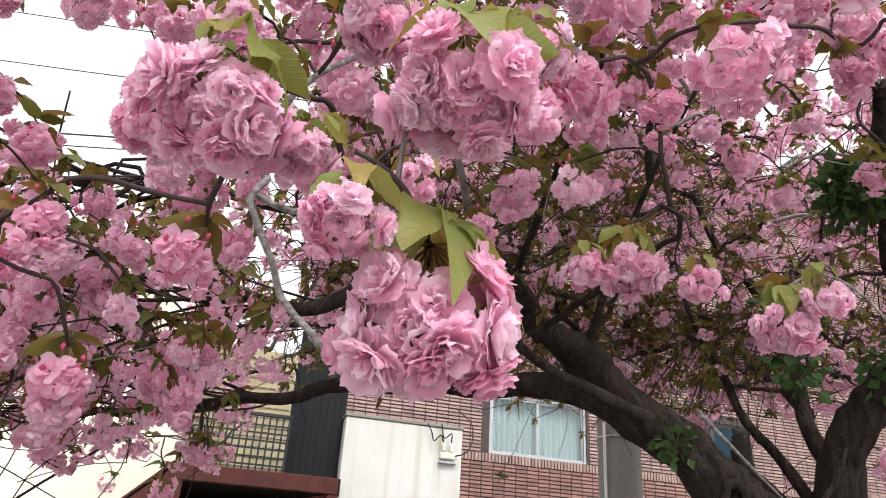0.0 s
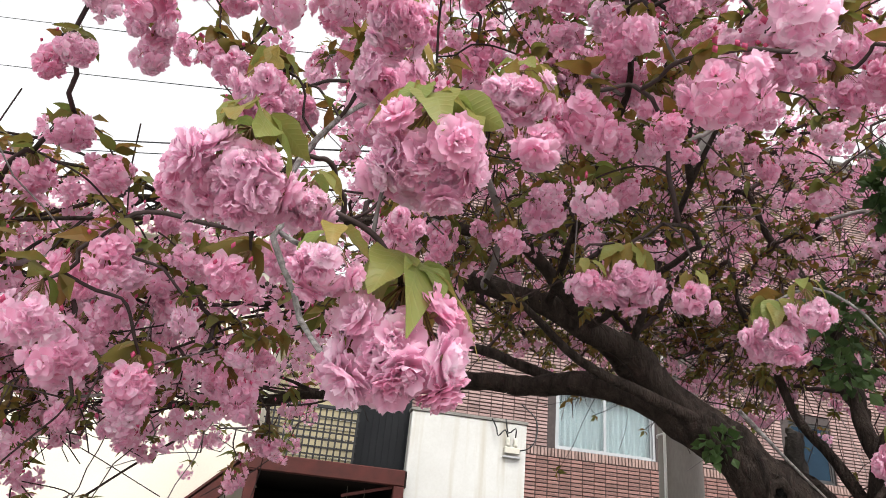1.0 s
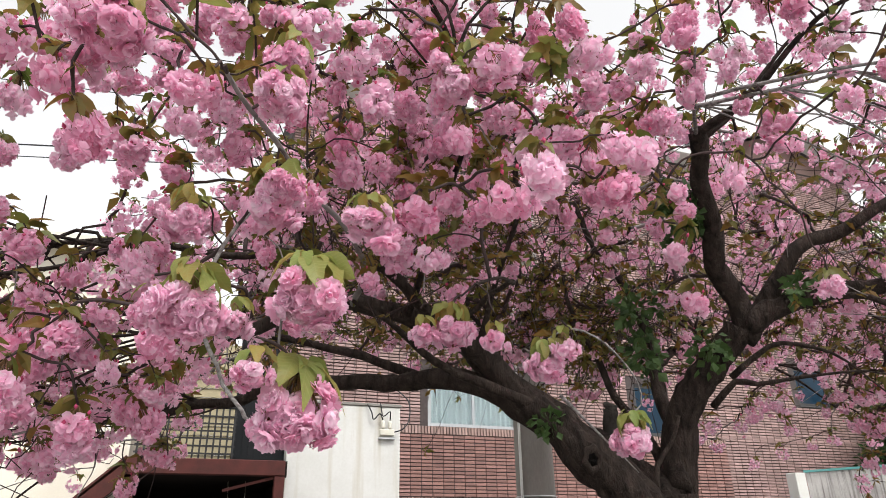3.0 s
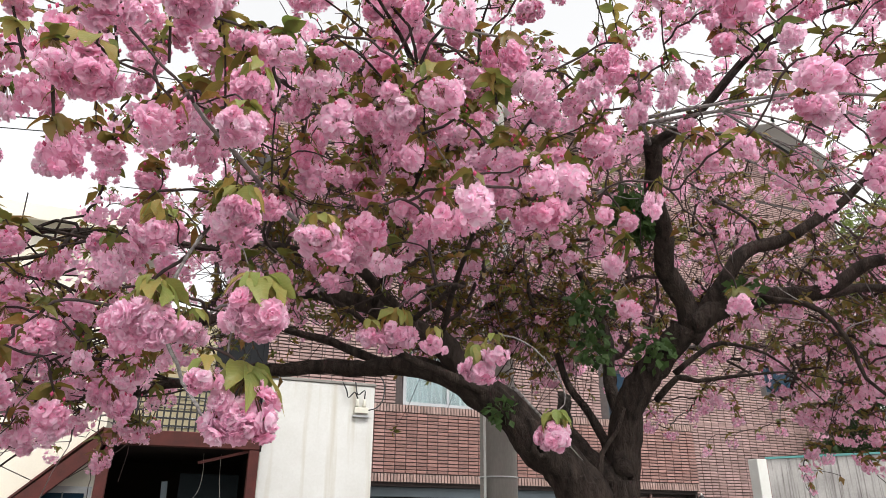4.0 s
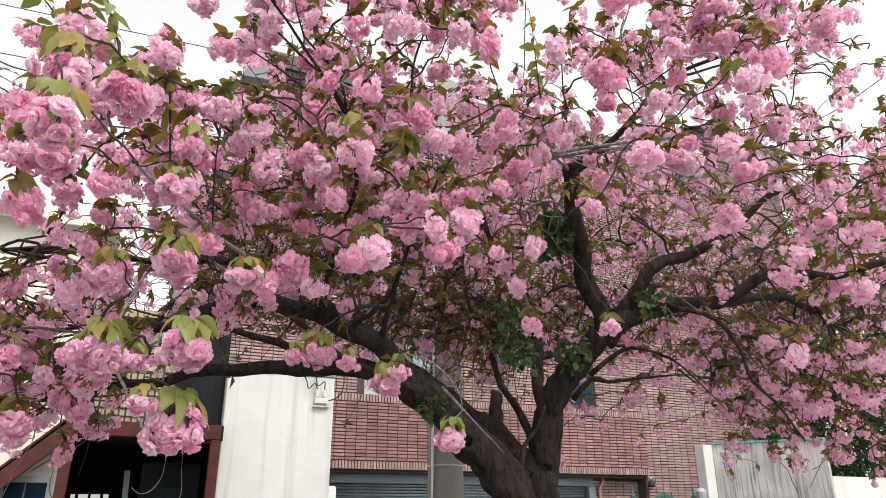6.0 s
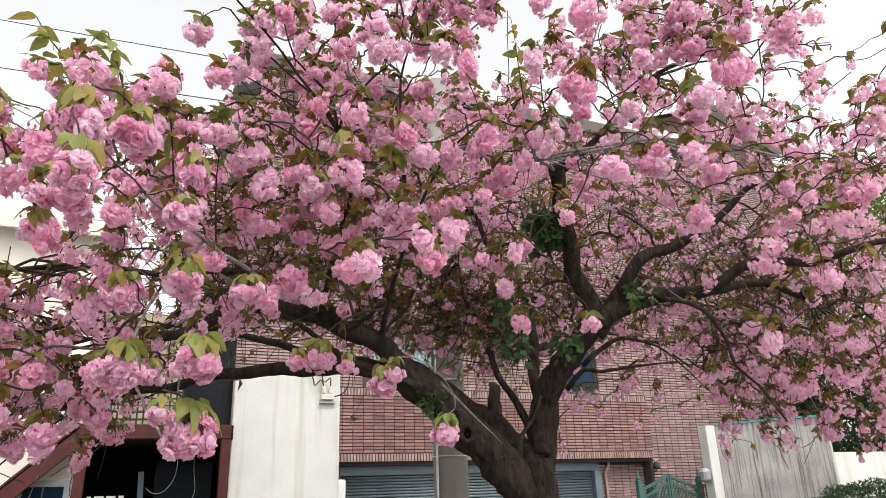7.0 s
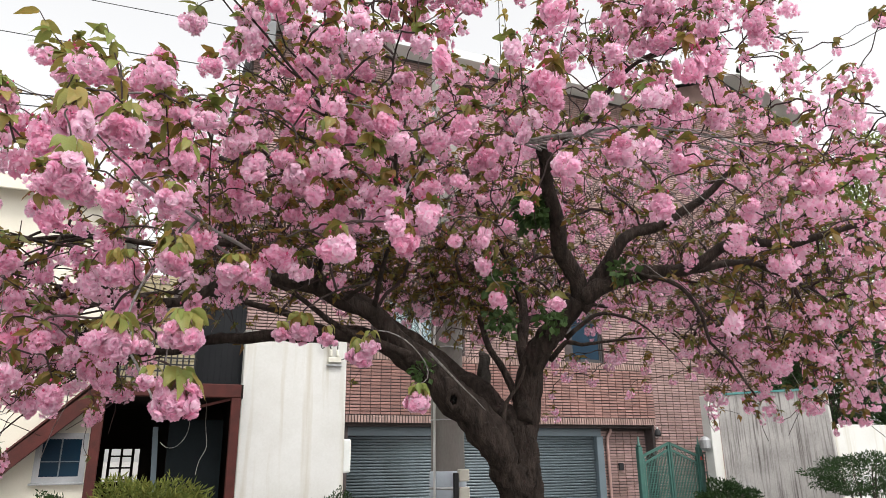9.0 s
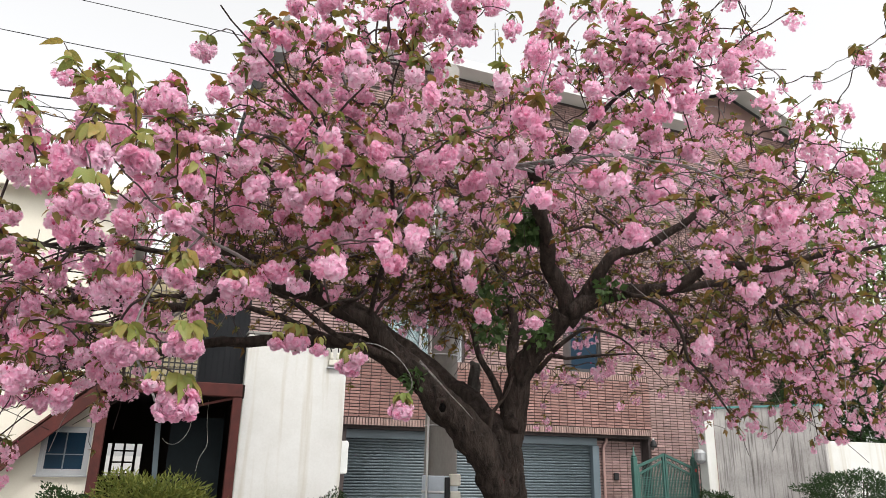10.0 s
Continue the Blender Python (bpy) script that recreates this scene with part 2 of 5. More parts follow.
SHRUB_DARK = blend_material("dark_green_leaf", (0.02, 0.042, 0.014), (0.032, 0.062, 0.02), (0.013, 0.026, 0.01), 0.55, 0.2, 0.12)
IVY = blend_material("ivy_leaf", (0.05, 0.10, 0.03), (0.075, 0.13, 0.04), (0.03, 0.06, 0.02), 0.5, 0.25, 0.25)
TREE_LIGHT = blend_material("spring_green_leaf", (0.15, 0.22, 0.05), (0.22, 0.27, 0.07), (0.09, 0.15, 0.035), 0.5, 0.35)


def glass(name, tint):
    m = bpy.data.materials.new(name)
    m.use_nodes = True
    b = m.node_tree.nodes["Principled BSDF"]
    b.inputs["Base Color"].default_value = (*tint, 1)
    b.inputs["Roughness"].default_value = 0.03
    b.inputs["Transmission Weight"].default_value = 1.0
    b.inputs["IOR"].default_value = 1.45
    return m


GLASS = glass("window_glass", (0.85, 0.93, 0.95))
BLUE_GLASS = material("dark_blue_window_glass", (0.013, 0.036, 0.062), 0.06, vary=(0.008, 0.022, 0.04), scale=1.5, bump=0, spec=0.12)
# the gloom of the porch opening is painted into this sheet's colour
SHADE_SHEET = material("porch_shade_sheet", (0.010, 0.014, 0.016), 0.7, vary=(0.006, 0.008, 0.009), scale=2, fine=30, bump=0.1, spec=0.08)
DARK_ROOM = material("unlit_room", (0.05, 0.085, 0.13), 0.7, scale=2, bump=0)


# ---- mesh helpers ----
class Build:
    """Collects points and faces of one mesh, with a material slot per face."""

    def __init__(self):
        self.v, self.f, self.m, self.n = [], [], [], 0

    def add(self, verts, faces, slot=0):
        verts = np.asarray(verts, float)
        self.v.append(verts)
        self.f += [tuple(i + self.n for i in f) for f in faces]
        self.m += [slot] * len(faces)
        self.n += len(verts)
        return self

    def add_many(self, verts, faces, slot=0):
        """Many alike pieces at once: verts is n x k x 3, faces of one length."""
        n, k = verts.shape[:2]
        self.v.append(verts.reshape(-1, 3))
        idx = (np.array(faces)[None] + (np.arange(n) * k + self.n)[:, None, None]).reshape(-1, len(faces[0]))
        self.f += list(map(tuple, idx.tolist()))
        self.m += [slot] * len(idx)
        self.n += n * k
        return self

    def box(self, x0, x1, y0, y1, z0, z1, slot=0, c=0.0):
        if c:
            bm = bmesh.new()
            bmesh.ops.create_cube(bm, size=1)
            bmesh.ops.transform(bm, matrix=Matrix.LocRotScale(((x0 + x1) / 2, (y0 + y1) / 2, (z0 + z1) / 2), None, (x1 - x0, y1 - y0, z1 - z0)), verts=bm.verts)
            bmesh.ops.bevel(bm, geom=bm.edges, offset=c, segments=1, affect="EDGES", profile=0.5)
            bm.verts.index_update()
            self.add([v.co[:] for v in bm.verts], [[v.index for v in f.verts] for f in bm.faces], slot)
            bm.free()
            return self
        p = [(x, y, z) for z in (z0, z1) for y in (y0, y1) for x in (x0, x1)]
        return self.add(p, [(0, 2, 3, 1), (4, 5, 7, 6), (0, 1, 5, 4), (2, 6, 7, 3), (0, 4, 6, 2), (1, 3, 7, 5)], slot)

    def bar(self, a, b, w, d, slot=0):
        """A squared bar from a to b, w wide and d deep."""
        a, b = Vector(a), Vector(b)
        m = (b - a).to_track_quat("Z", "Y").to_matrix()
        l = (b - a).length
        p = [a + m @ Vector((x, y, z)) for z in (0, l) for y in (-d / 2, d / 2) for x in (-w / 2, w / 2)]
        return self.add([q[:] for q in p], [(0, 2, 3, 1), (4, 5, 7, 6), (0, 1, 5, 4), (2, 6, 7, 3), (0, 4, 6, 2), (1, 3, 7, 5)], slot)

    def tube(self, pts, radii, sides=6, slot=0, cap=True, lump=0.0, seed=0, furrow=0.0):
        pts = np.asarray(pts, float)
        k = len(pts)
        tang = np.gradient(pts, axis=0)
        tang /= np.linalg.norm(tang, axis=1)[:, None] + 1e-9
        ref = np.array((0.31, 0.17, 0.94)) if abs(tang[0][2]) < 0.9 else np.array((0.97, 0.2, 0.1))
        u = ref - tang[0] * (ref @ tang[0])
        ang = np.arange(sides) * 2 * math.pi / sides
        rings = []
        for i in range(k):
            u = u - tang[i] * (u @ tang[i])
            u /= np.linalg.norm(u)
            w = np.cross(tang[i], u)
            r = radii[i] * np.ones(sides)
            if lump:
                r = r * (1 + lump * np.array([noise.noise(Vector((math.cos(a) * 1.6 + seed, math.sin(a) * 1.6, pts[i] @ tang[i] * 5.0))) for a in ang]))
                r = r + 0.4 * lump * min(0.06, radii[i]) * np.array([noise.noise(Vector((math.cos(a) * 5 + seed, math.sin(a) * 5, pts[i] @ tang[i] * 14.0))) for a in ang])
            if furrow:
                run = pts[i] @ tang[i]
                r = r - furrow * radii[i] * np.array([max(0.0, 1 - 3.2 * abs(noise.noise(Vector((math.cos(a) * 4.2 + seed, math.sin(a) * 4.2, run * 2.2))))) ** 2 for a in ang])
            rings.append(pts[i] + np.outer(np.cos(ang) * r, u) + np.outer(np.sin(ang) * r, w))
        faces = []
        for i in range(k - 1):
            for j in range(sides):
                a, b = i * sides + j, i * sides + (j + 1) % sides
                faces.append((a, b, b + sides, a + sides))
        if cap:
            faces.append(tuple(range(sides))[::-1])
            faces.append(tuple((k - 1) * sides + j for j in range(sides)))
        return self.add(np.concatenate(rings), faces, slot)

    def lathe(self, x, y, profile, sides=24, slot=0):
        """Rings of (radius, z) about an upright axis."""
        ang = np.arange(sides) * 2 * math.pi / sides
        v = [(x + r * math.cos(a), y + r * math.sin(a), z) for r, z in profile for a in ang]
        f = [(i * sides + j, i * sides + (j + 1) % sides, (i + 1) * sides + (j + 1) % sides, (i + 1) * sides + j) for i in range(len(profile) - 1) for j in range(sides)]
        f += [tuple(range(sides))[::-1], tuple((len(profile) - 1) * sides + j for j in range(sides))]
        return self.add(v, f, slot)

    def mesh(self, name, mats, smooth=False):
        me = bpy.data.meshes.new(name)
        v = np.concatenate(self.v)
        me.from_pydata(v.tolist(), [], self.f)
        for mt in mats if isinstance(mats, (list, tuple)) else [mats]:
            me.materials.append(mt)
        if max(self.m):
            me.polygons.foreach_set("material_index", np.array(self.m, np.int32))
        if smooth:
            me.polygons.foreach_set("use_smooth", np.ones(len(me.polygons), bool))
        me.update()
        return me


def thing(name, label, category, group="", kind="", at=(0, 0, 0)):
    ob = new(name)
    ob.location = at
    return tagged(ob, label, category, group, kind)


def part(name, build, mats, parent, label="", smooth=False, kind=""):
    ob = new(name, build.mesh(name, mats, smooth) if isinstance(build, Build) else build)
    ob.parent = parent
    if parent is not None and isinstance(build, Build):
        ob.matrix_parent_inverse = Matrix.Translation(-Vector(parent.location)) if parent.parent is None else Matrix()
    return tagged(ob, label, kind=kind)


def solid(name, build, mats, label, category, group="", kind="", smooth=False):
    return tagged(new(name, build.mesh(name, mats, smooth)), label, category, group, kind)


def spline(ctrl, step=0.08):
    """Points along a smooth curve through the given ones."""
    c = np.asarray(ctrl, float)
    c = np.vstack([2 * c[0] - c[1], c, 2 * c[-1] - c[-2]])
    out = []
    for i in range(1, len(c) - 2):
        k = max(2, int(np.linalg.norm(c[i + 1] - c[i]) / step))
        for t in np.arange(k) / k:
            out.append(0.5 * (2 * c[i] + (c[i + 1] - c[i - 1]) * t + (2 * c[i - 1] - 5 * c[i] + 4 * c[i + 1] - c[i + 2]) * t**2
                              + (3 * c[i] - c[i - 1] - 3 * c[i + 1] + c[i + 2]) * t**3))
    out.append(c[-2])
    return np.array(out)


# ---- ground ----
g = Build()
g.add([(-2500, -2500, 0), (2500, -2500, 0), (2500, 2500, 0), (-2500, 2500, 0)], [(0, 1, 2, 3)])
solid("ground", g, PAVING, "side street ground, out of view, weathered concrete kept pale to bounce light", "ground", kind="structure")
bed = Build()
bed.box(-1.5, 6.5, 1.6, 8.9, 0.004, 0.12, c=0.03)
solid("planting_bed", bed, SOIL, "low bed of dark soil under the tree", "planting bed", kind="structure")


# ---- brick-faced house behind the tree ----
def pierced(b, x0, x1, z0, z1, y0, y1, holes, slot=0):
    """An upright wall of thickness y0..y1 with openings cut right through it."""
    xs = sorted({x0, x1, *[v for h in holes for v in h[:2] if x0 < v < x1]})
    zs = sorted({z0, z1, *[v for h in holes for v in h[2:] if z0 < v < z1]})

    def full(i, k):
        if not (0 <= i < len(xs) - 1 and 0 <= k < len(zs) - 1):
            return False
        cx, cz = (xs[i] + xs[i + 1]) / 2, (zs[k] + zs[k + 1]) / 2
        return not any(h[0] < cx < h[1] and h[2] < cz < h[3] for h in holes)

    index, verts, faces = {}, [], []

    def at_(x, y, z):
        if (x, y, z) not in index:
            index[x, y, z] = len(verts)
            verts.append((x, y, z))
        return index[x, y, z]

    for i in range(len(xs) - 1):
        for k in range(len(zs) - 1):
            if not full(i, k):
                continue
            a, c, d, e = xs[i], xs[i + 1], zs[k], zs[k + 1]
            p = [at_(x, y, z) for z in (d, e) for y in (y0, y1) for x in (a, c)]
            f = [(0, 1, 5, 4), (2, 6, 7, 3)]
            if not full(i - 1, k):
                f.append((0, 4, 6, 2))
            if not full(i + 1, k):
                f.append((1, 3, 7, 5))
            if not full(i, k - 1):
                f.append((0, 2, 3, 1))
            if not full(i, k + 1):
                f.append((4, 5, 7, 6))
            faces += [tuple(p[q] for q in g_) for g_ in f]
    b.add(verts, faces, slot)
    return b


TILE_L, TILE_H, PITCH_X, PITCH_Z = 0.227, 0.058, 0.237, 0.070


def tile_block(w, h, d, c=0.006):
    """One facing tile with a chamfered front, lying on the plane y = 0."""
    x, z = w / 2, h / 2
    v = [(-x, 0, -z), (x, 0, -z), (x, 0, z), (-x, 0, z), (-x + c, -d, -z + c), (x - c, -d, -z + c), (x - c, -d, z - c), (-x + c, -d, z - c)]
    return np.array(v), [(4, 5, 6, 7), (0, 1, 5, 4), (1, 2, 6, 5), (2, 3, 7, 6), (3, 0, 4, 7)]


def tile_rows(b, x0, x1, z0, z1, y, holes, slot=0, seed=1, px=PITCH_X, pz=PITCH_Z, w=TILE_L, h=TILE_H, d=0.022):
    rng = np.random.default_rng(seed)
    tv, tf = tile_block(w, h, d)
    x, z = np.meshgrid(x0 + (np.arange(int((x1 - x0) / px)) + 0.5) * px, z0 + (np.arange(int((z1 - z0) / pz)) + 0.5) * pz)
    x, z = x.ravel(), z.ravel()
    keep = np.ones(len(x), bool)
    for q in holes:
        keep &= ~((q[0] - w / 2 < x) & (x < q[1] + w / 2) & (q[2] - h / 2 < z) & (z < q[3] + h / 2))
    x, z = x[keep], z[keep]
    v = tv[None] + np.stack([x, np.full(len(x), y), z], 1)[:, None]
    v[:, 4:, 1] += rng.normal(0, 0.0035, len(x))[:, None] + np.array((-1, -1, 1, 1))[None] * rng.normal(0.003, 0.002, len(x))[:, None]
    b.add_many(v, tf, slot)
    return b


BAND_X0, BAND_X1, BAND_Z0, BAND_Z1 = 1.52, 12.45, 2.39, 3.97
W1, W2, W3 = (4.80, 6.95, 3.97, 5.20), (10.04, 11.02, 3.98, 5.22), (15.25, 16.35, 4.95, 6.0)
GARAGE = (4.15, 12.4, 0.0, 2.32)
house = thing("brick_house", "tall house faced with rose and red-brown brick tiles above a garage", "house", at=(11.0, 13.1, 0))
core = Build()
pierced(core, 1.5, 15.0, 0.0, 10.98, 13.12, 13.42, [W1, W2, GARAGE])
core.box(1.95, 15.0, 13.12, 13.42, 10.984, 11.85)
wall = part("wall", core, MORTAR, house, "rose-grey facing tiles on dark mortar")
part("wall", pierced(Build(), 15.004, 19.4, 0.0, 12.4, 13.12, 13.42, [W3]), MORTAR, house)
for q in ((1.5, 1.8, 13.424, 22.0, 0, 10.98), (19.1, 19.4, 13.424, 22.0, 0, 12.4), (15.0, 15.3, 13.424, 21.69, 11.86, 12.4), (1.804, 19.096, 21.7, 22.0, 0, 11.85)):
    part("side_wall", Build().box(*q), MORTAR, house)
bandc = Build().box(BAND_X0, BAND_X1, 13.0, 13.118, BAND_Z0, BAND_Z1 - 0.004, c=0.004)
band = part("band", bandc, MORTAR, house, "proud belt of red-brown tiles between two upright courses")
rest = Build()
tile_rows(rest, 15.04, 19.36, 11.0, 12.38, 13.12, [], 0, 7)
tile_rows(rest, 2.0, 15.0, 11.0, 11.82, 13.12, [], 0, 8)
tile_rows(rest, 1.55, 19.36, 3.99, 10.98, 13.12, [W1[:3] + (W1[3] + 0.17,), W2[:3] + (W2[3] + 0.17,), W3[:3] + (W3[3] + 0.17,)], 0, 2)
tile_rows(rest, 12.46, 19.36, 0.02, 4.12, 13.12, [], 0, 3)
tile_rows(rest, 10.93, 12.39, 0.02, 2.3, 13.4, [], 0, 4)
part("recessed_wall", Build().box(10.924, 12.396, 13.4, 13.6, 0, 2.316), MORTAR, house)
part("wall_tiles", rest, BRICK_WALL, wall, kind="stuff")
sold = Build()
for z, x0, x1 in ((BAND_Z0 + 0.085, BAND_X0, BAND_X1), (BAND_Z1 - 0.09, BAND_X0, BAND_X1)):
    tile_rows(sold, x0, x1, z - 0.086, z + 0.086, 13.0, [], 0, 5, 0.070, 0.17, 0.058, 0.162, 0.026)
for w in (W1, W2, W3):
    tile_rows(sold, w[0] - 0.1, w[1] + 0.1, w[3], w[3] + 0.17, 13.12, [], 0, 6, 0.070, 0.17, 0.058, 0.162, 0.024)
part("upright_tiles", sold, SOLDIER, band, kind="stuff")
soff = Build().box(4.16, 12.39, 13.13, 13.95, 2.322, 2.386)
part("soffit", soff, SHUTTER_BOX, house, "shaded underside over the garage door")


def window_in(parent, w, y, bars, pane_mat=None, ALU=ALU, look_="grey aluminium window"):
    win = part("window", pierced(Build(), w[0], w[1], w[2], w[3], y, y + 0.09, [(w[0] + 0.05, w[1] - 0.05, w[2] + 0.05, w[3] - 0.05)]), ALU, parent, look_)
    for i in range(bars):
        a = w[0] + 0.05 + (w[1] - w[0] - 0.1) * i / bars
        e = w[0] + 0.05 + (w[1] - w[0] - 0.1) * (i + 1) / bars
        part("sash", pierced(Build(), a, e, w[2] + 0.05, w[3] - 0.05, y + 0.02 + 0.035 * (i % 2), y + 0.05 + 0.035 * (i % 2),
                             [(a + 0.035, e - 0.035, w[2] + 0.09, w[3] - 0.09)]), ALU, win)
        pane = part("pane", Build().box(a + 0.035, e - 0.035, y + 0.032 + 0.035 * (i % 2), y + 0.038 + 0.035 * (i % 2), w[2] + 0.09, w[3] - 0.09), pane_mat or GLASS, win, "window glass")
        pane.visible_shadow = False
    sill = Build().box(w[0] - 0.03, w[1] + 0.03, y - 0.06, y, w[2] - 0.03, w[2], c=0.006)
    part("sill", sill, ALU, win)
    return win


win_a = window_in(house, W1, 13.15, 2)
win_b = window_in(house, W2, 13.15, 1, BLUE_GLASS, BRONZE, "dark bronze window")
win_c = window_in(house, W3, 13.15, 1, BLUE_GLASS, BRONZE, "dark bronze window")
cur = Build()
xs = np.linspace(W1[0] + 0.05, W1[1] - 0.05, 90)
zz = np.linspace(W1[2] + 0.03, W1[3] - 0.03, 6)
cur.add([(x, 13.33 + 0.03 * math.sin(i * 1.25) + 0.012 * math.sin(i * 2.9 + 1), z) for z in zz for i, x in enumerate(xs)],
        [(r * 90 + i, r * 90 + i + 1, (r + 1) * 90 + i + 1, (r + 1) * 90 + i) for r in range(5) for i in range(89)])
part("curtain", cur, CURTAIN, win_a, "pale blue net curtain in folds", smooth=True)
for w in (W1, W2, W3):
    room = Build()
    pierced(room, w[0] - 0.2, w[1] + 0.2, w[2] - 0.2, w[3] + 0.2, 15.0, 15.1, [])
    room.box(w[0] - 0.3, w[0] - 0.2, 13.43, 15.1, w[2] - 0.2, w[3] + 0.2).box(w[1] + 0.2, w[1] + 0.3, 13.43, 15.1, w[2] - 0.2, w[3] + 0.2)
    room.box(w[0] - 0.3, w[1] + 0.3, 13.43, 15.1, w[3] + 0.2, w[3] + 0.3).box(w[0] - 0.3, w[1] + 0.3, 13.43, 15.1, w[2] - 0.3, w[2] - 0.2)
    part("room", room, CREAM if w is W1 else DARK_ROOM, house)

# roof with a white fascia and a gable at one end
roof = Build()
roof.box(1.95, 15.0, 12.75, 22.3, 11.854, 12.0)
roof.add([(1.95, 12.6, 12.002), (15.0, 12.6, 12.002), (15.0, 22.4, 12.002), (1.95, 22.4, 12.002), (4.6, 17.5, 13.2), (13.0, 17.5, 13.2)],
         [(0, 1, 5, 4), (1, 2, 5), (2, 3, 4, 5), (3, 0, 4)])
part("roof", roof, ROOF, house, "grey sheet roof")
part("eaves_soffit", Build().box(1.95, 14.99, 12.604, 13.09, 11.835, 11.852), WHITE_METAL, house, "pale boarded underside of the eaves")
verge = [(1.36, 10.94), (1.94, 10.99), (1.94, 12.25)]
part("side_roof", Build().add([(x, y, z) for y in (12.5, 22.4) for x, z in verge], [(0, 1, 2), (5, 4, 3), (0, 3, 4, 1), (1, 4, 5, 2), (2, 5, 3, 0)]), ROOF, house, "steep grey roof slope at the house's end")
fas = Build().box(1.95, 15.0, 12.5, 12.6, 11.82, 12.06, c=0.01)
part("fascia", fas, WHITE_METAL, house, "white painted eaves board")
gab = Build()
GX, GZ, HALF, RISE = 16.45, 13.88, 3.3, 1.18
part("gable_wall", Build().box(13.9, 14.996, 13.125, 13.4, 12.004, 12.4), BRICK_WALL, house)
gab.add([(GX + dx, y, z) for y in (13.12, 13.4) for dx, z in ((-2.78, 12.404), (2.78, 12.404), (2.78, 12.58), (0, 13.58), (-2.78, 12.58))],
        [(0, 1, 2, 3, 4), (9, 8, 7, 6, 5), (0, 5, 6, 1), (1, 6, 7, 2), (2, 7, 8, 3), (3, 8, 9, 4), (4, 9, 5, 0)])
part("gable_wall", gab, BRICK_WALL, house)
for sx in (-1, 1):
    a = Vector((GX, 0, GZ))
    e = Vector((GX + sx * HALF, 0, GZ - RISE))
    rk = Build()
    rk.add([(a.x, 12.3, a.z), (e.x, 12.3, e.z), (e.x, 22.0, e.z), (a.x, 22.0, a.z), (a.x, 12.3, a.z - 0.12), (e.x, 12.3, e.z - 0.12), (e.x, 22.0, e.z - 0.12), (a.x, 22.0, a.z - 0.12)],
           [(0, 1, 2, 3), (4, 7, 6, 5), (0, 4, 5, 1), (2, 6, 7, 3), (1, 5, 6, 2)])
    part("gable_roof", rk, ROOF, house)
    vb = Build().bar((a.x, 12.26, a.z - 0.2), (e.x + sx * 0.05, 12.26, e.z - 0.24), 0.06, 0.6)
    part("bargeboard", vb, WHITE_METAL, house, "white painted bargeboard")
    so = Build()
    so.add([(a.x, 12.3, a.z - 0.2), (e.x, 12.3, e.z - 0.2), (e.x, 13.1, e.z - 0.2), (a.x, 13.1, a.z - 0.2), (a.x, 12.3, a.z - 0.13), (e.x, 12.3, e.z - 0.13), (e.x, 13.1, e.z - 0.13), (a.x, 13.1, a.z - 0.13)],
           [(0, 3, 2, 1), (4, 5, 6, 7), (0, 1, 5, 4), (3, 7, 6, 2), (1, 2, 6, 5), (0, 4, 7, 3)])
    part("gable_soffit", so, WHITE_METAL, house)
gut = Build().tube([(GX + HALF + 0.05, 12.2, GZ - RISE - 0.12), (GX + HALF + 0.05, 17.0, GZ - RISE - 0.12)], [0.07, 0.07], 10)
part("gutter", gut, WHITE_METAL, house, smooth=True)

# garage shutter with its frame
shutter = part("garage_shutter", Build().box(4.15, 10.92, 13.32, 13.42, 2.12, 2.318, c=0.01), SHUTTER_BOX, house, "blue-grey roller shutter, closed")
jamb = Build().box(10.72, 10.92, 13.24, 13.42, 0, 2.119, c=0.008)
part("jamb", jamb, SHUTTER_BOX, shutter)
slat = Build()
prof = [(13.40, 0.0), (13.376, 0.008), (13.366, 0.030), (13.374, 0.052), (13.40, 0.064)]
slat.add([(x, y, z) for x in (4.16, 10.71) for y, z in prof], [(i, i + 5, i + 6, i + 1) for i in range(4)] + [(0, 4, 9, 5), (0, 1, 2, 3, 4), (9, 8, 7, 6, 5)])
slat_me = slat.mesh("slat", SHUTTER, True)
for i in range(32):
    s_ = part("slat", slat_me, None, shutter)
    s_.location = (0, 0, 0.02 + i * 0.0655)
pp = spline([(11.09, 13.3, 0.0), (11.09, 13.3, 1.0), (11.09, 13.3, 1.95), (11.12, 13.3, 2.12), (11.2, 13.3, 2.22), (11.2, 13.3, 2.32)], 0.05)
part("downpipe", Build().tube(pp, [0.036] * len(pp), 10), PIPE, house, "rose-painted rain pipe", smooth=True)
inter = Build().box(11.42, 11.56, 13.32, 13.376, 1.28, 1.46, c=0.01)
part("intercom", inter, BLACK, house, "small dark intercom box")
lw = spline([(12.5, 13.11, 2.10), (12.46, 12.98, 2.08), (12.42, 12.93, 2.16), (12.42, 12.93, 2.34)], 0.03)
wl = part("wall_lamp", Build().tube(lw, [0.02] * len(lw), 8), STEEL, house, "chrome bracket lamp", smooth=True)
part("lamp_shade", Build().lathe(12.42, 12.93, [(0.03, 2.3), (0.07, 2.26), (0.09, 2.16), (0.085, 2.12), (0.05, 2.11)], 14), BLACK, wl, smooth=True)

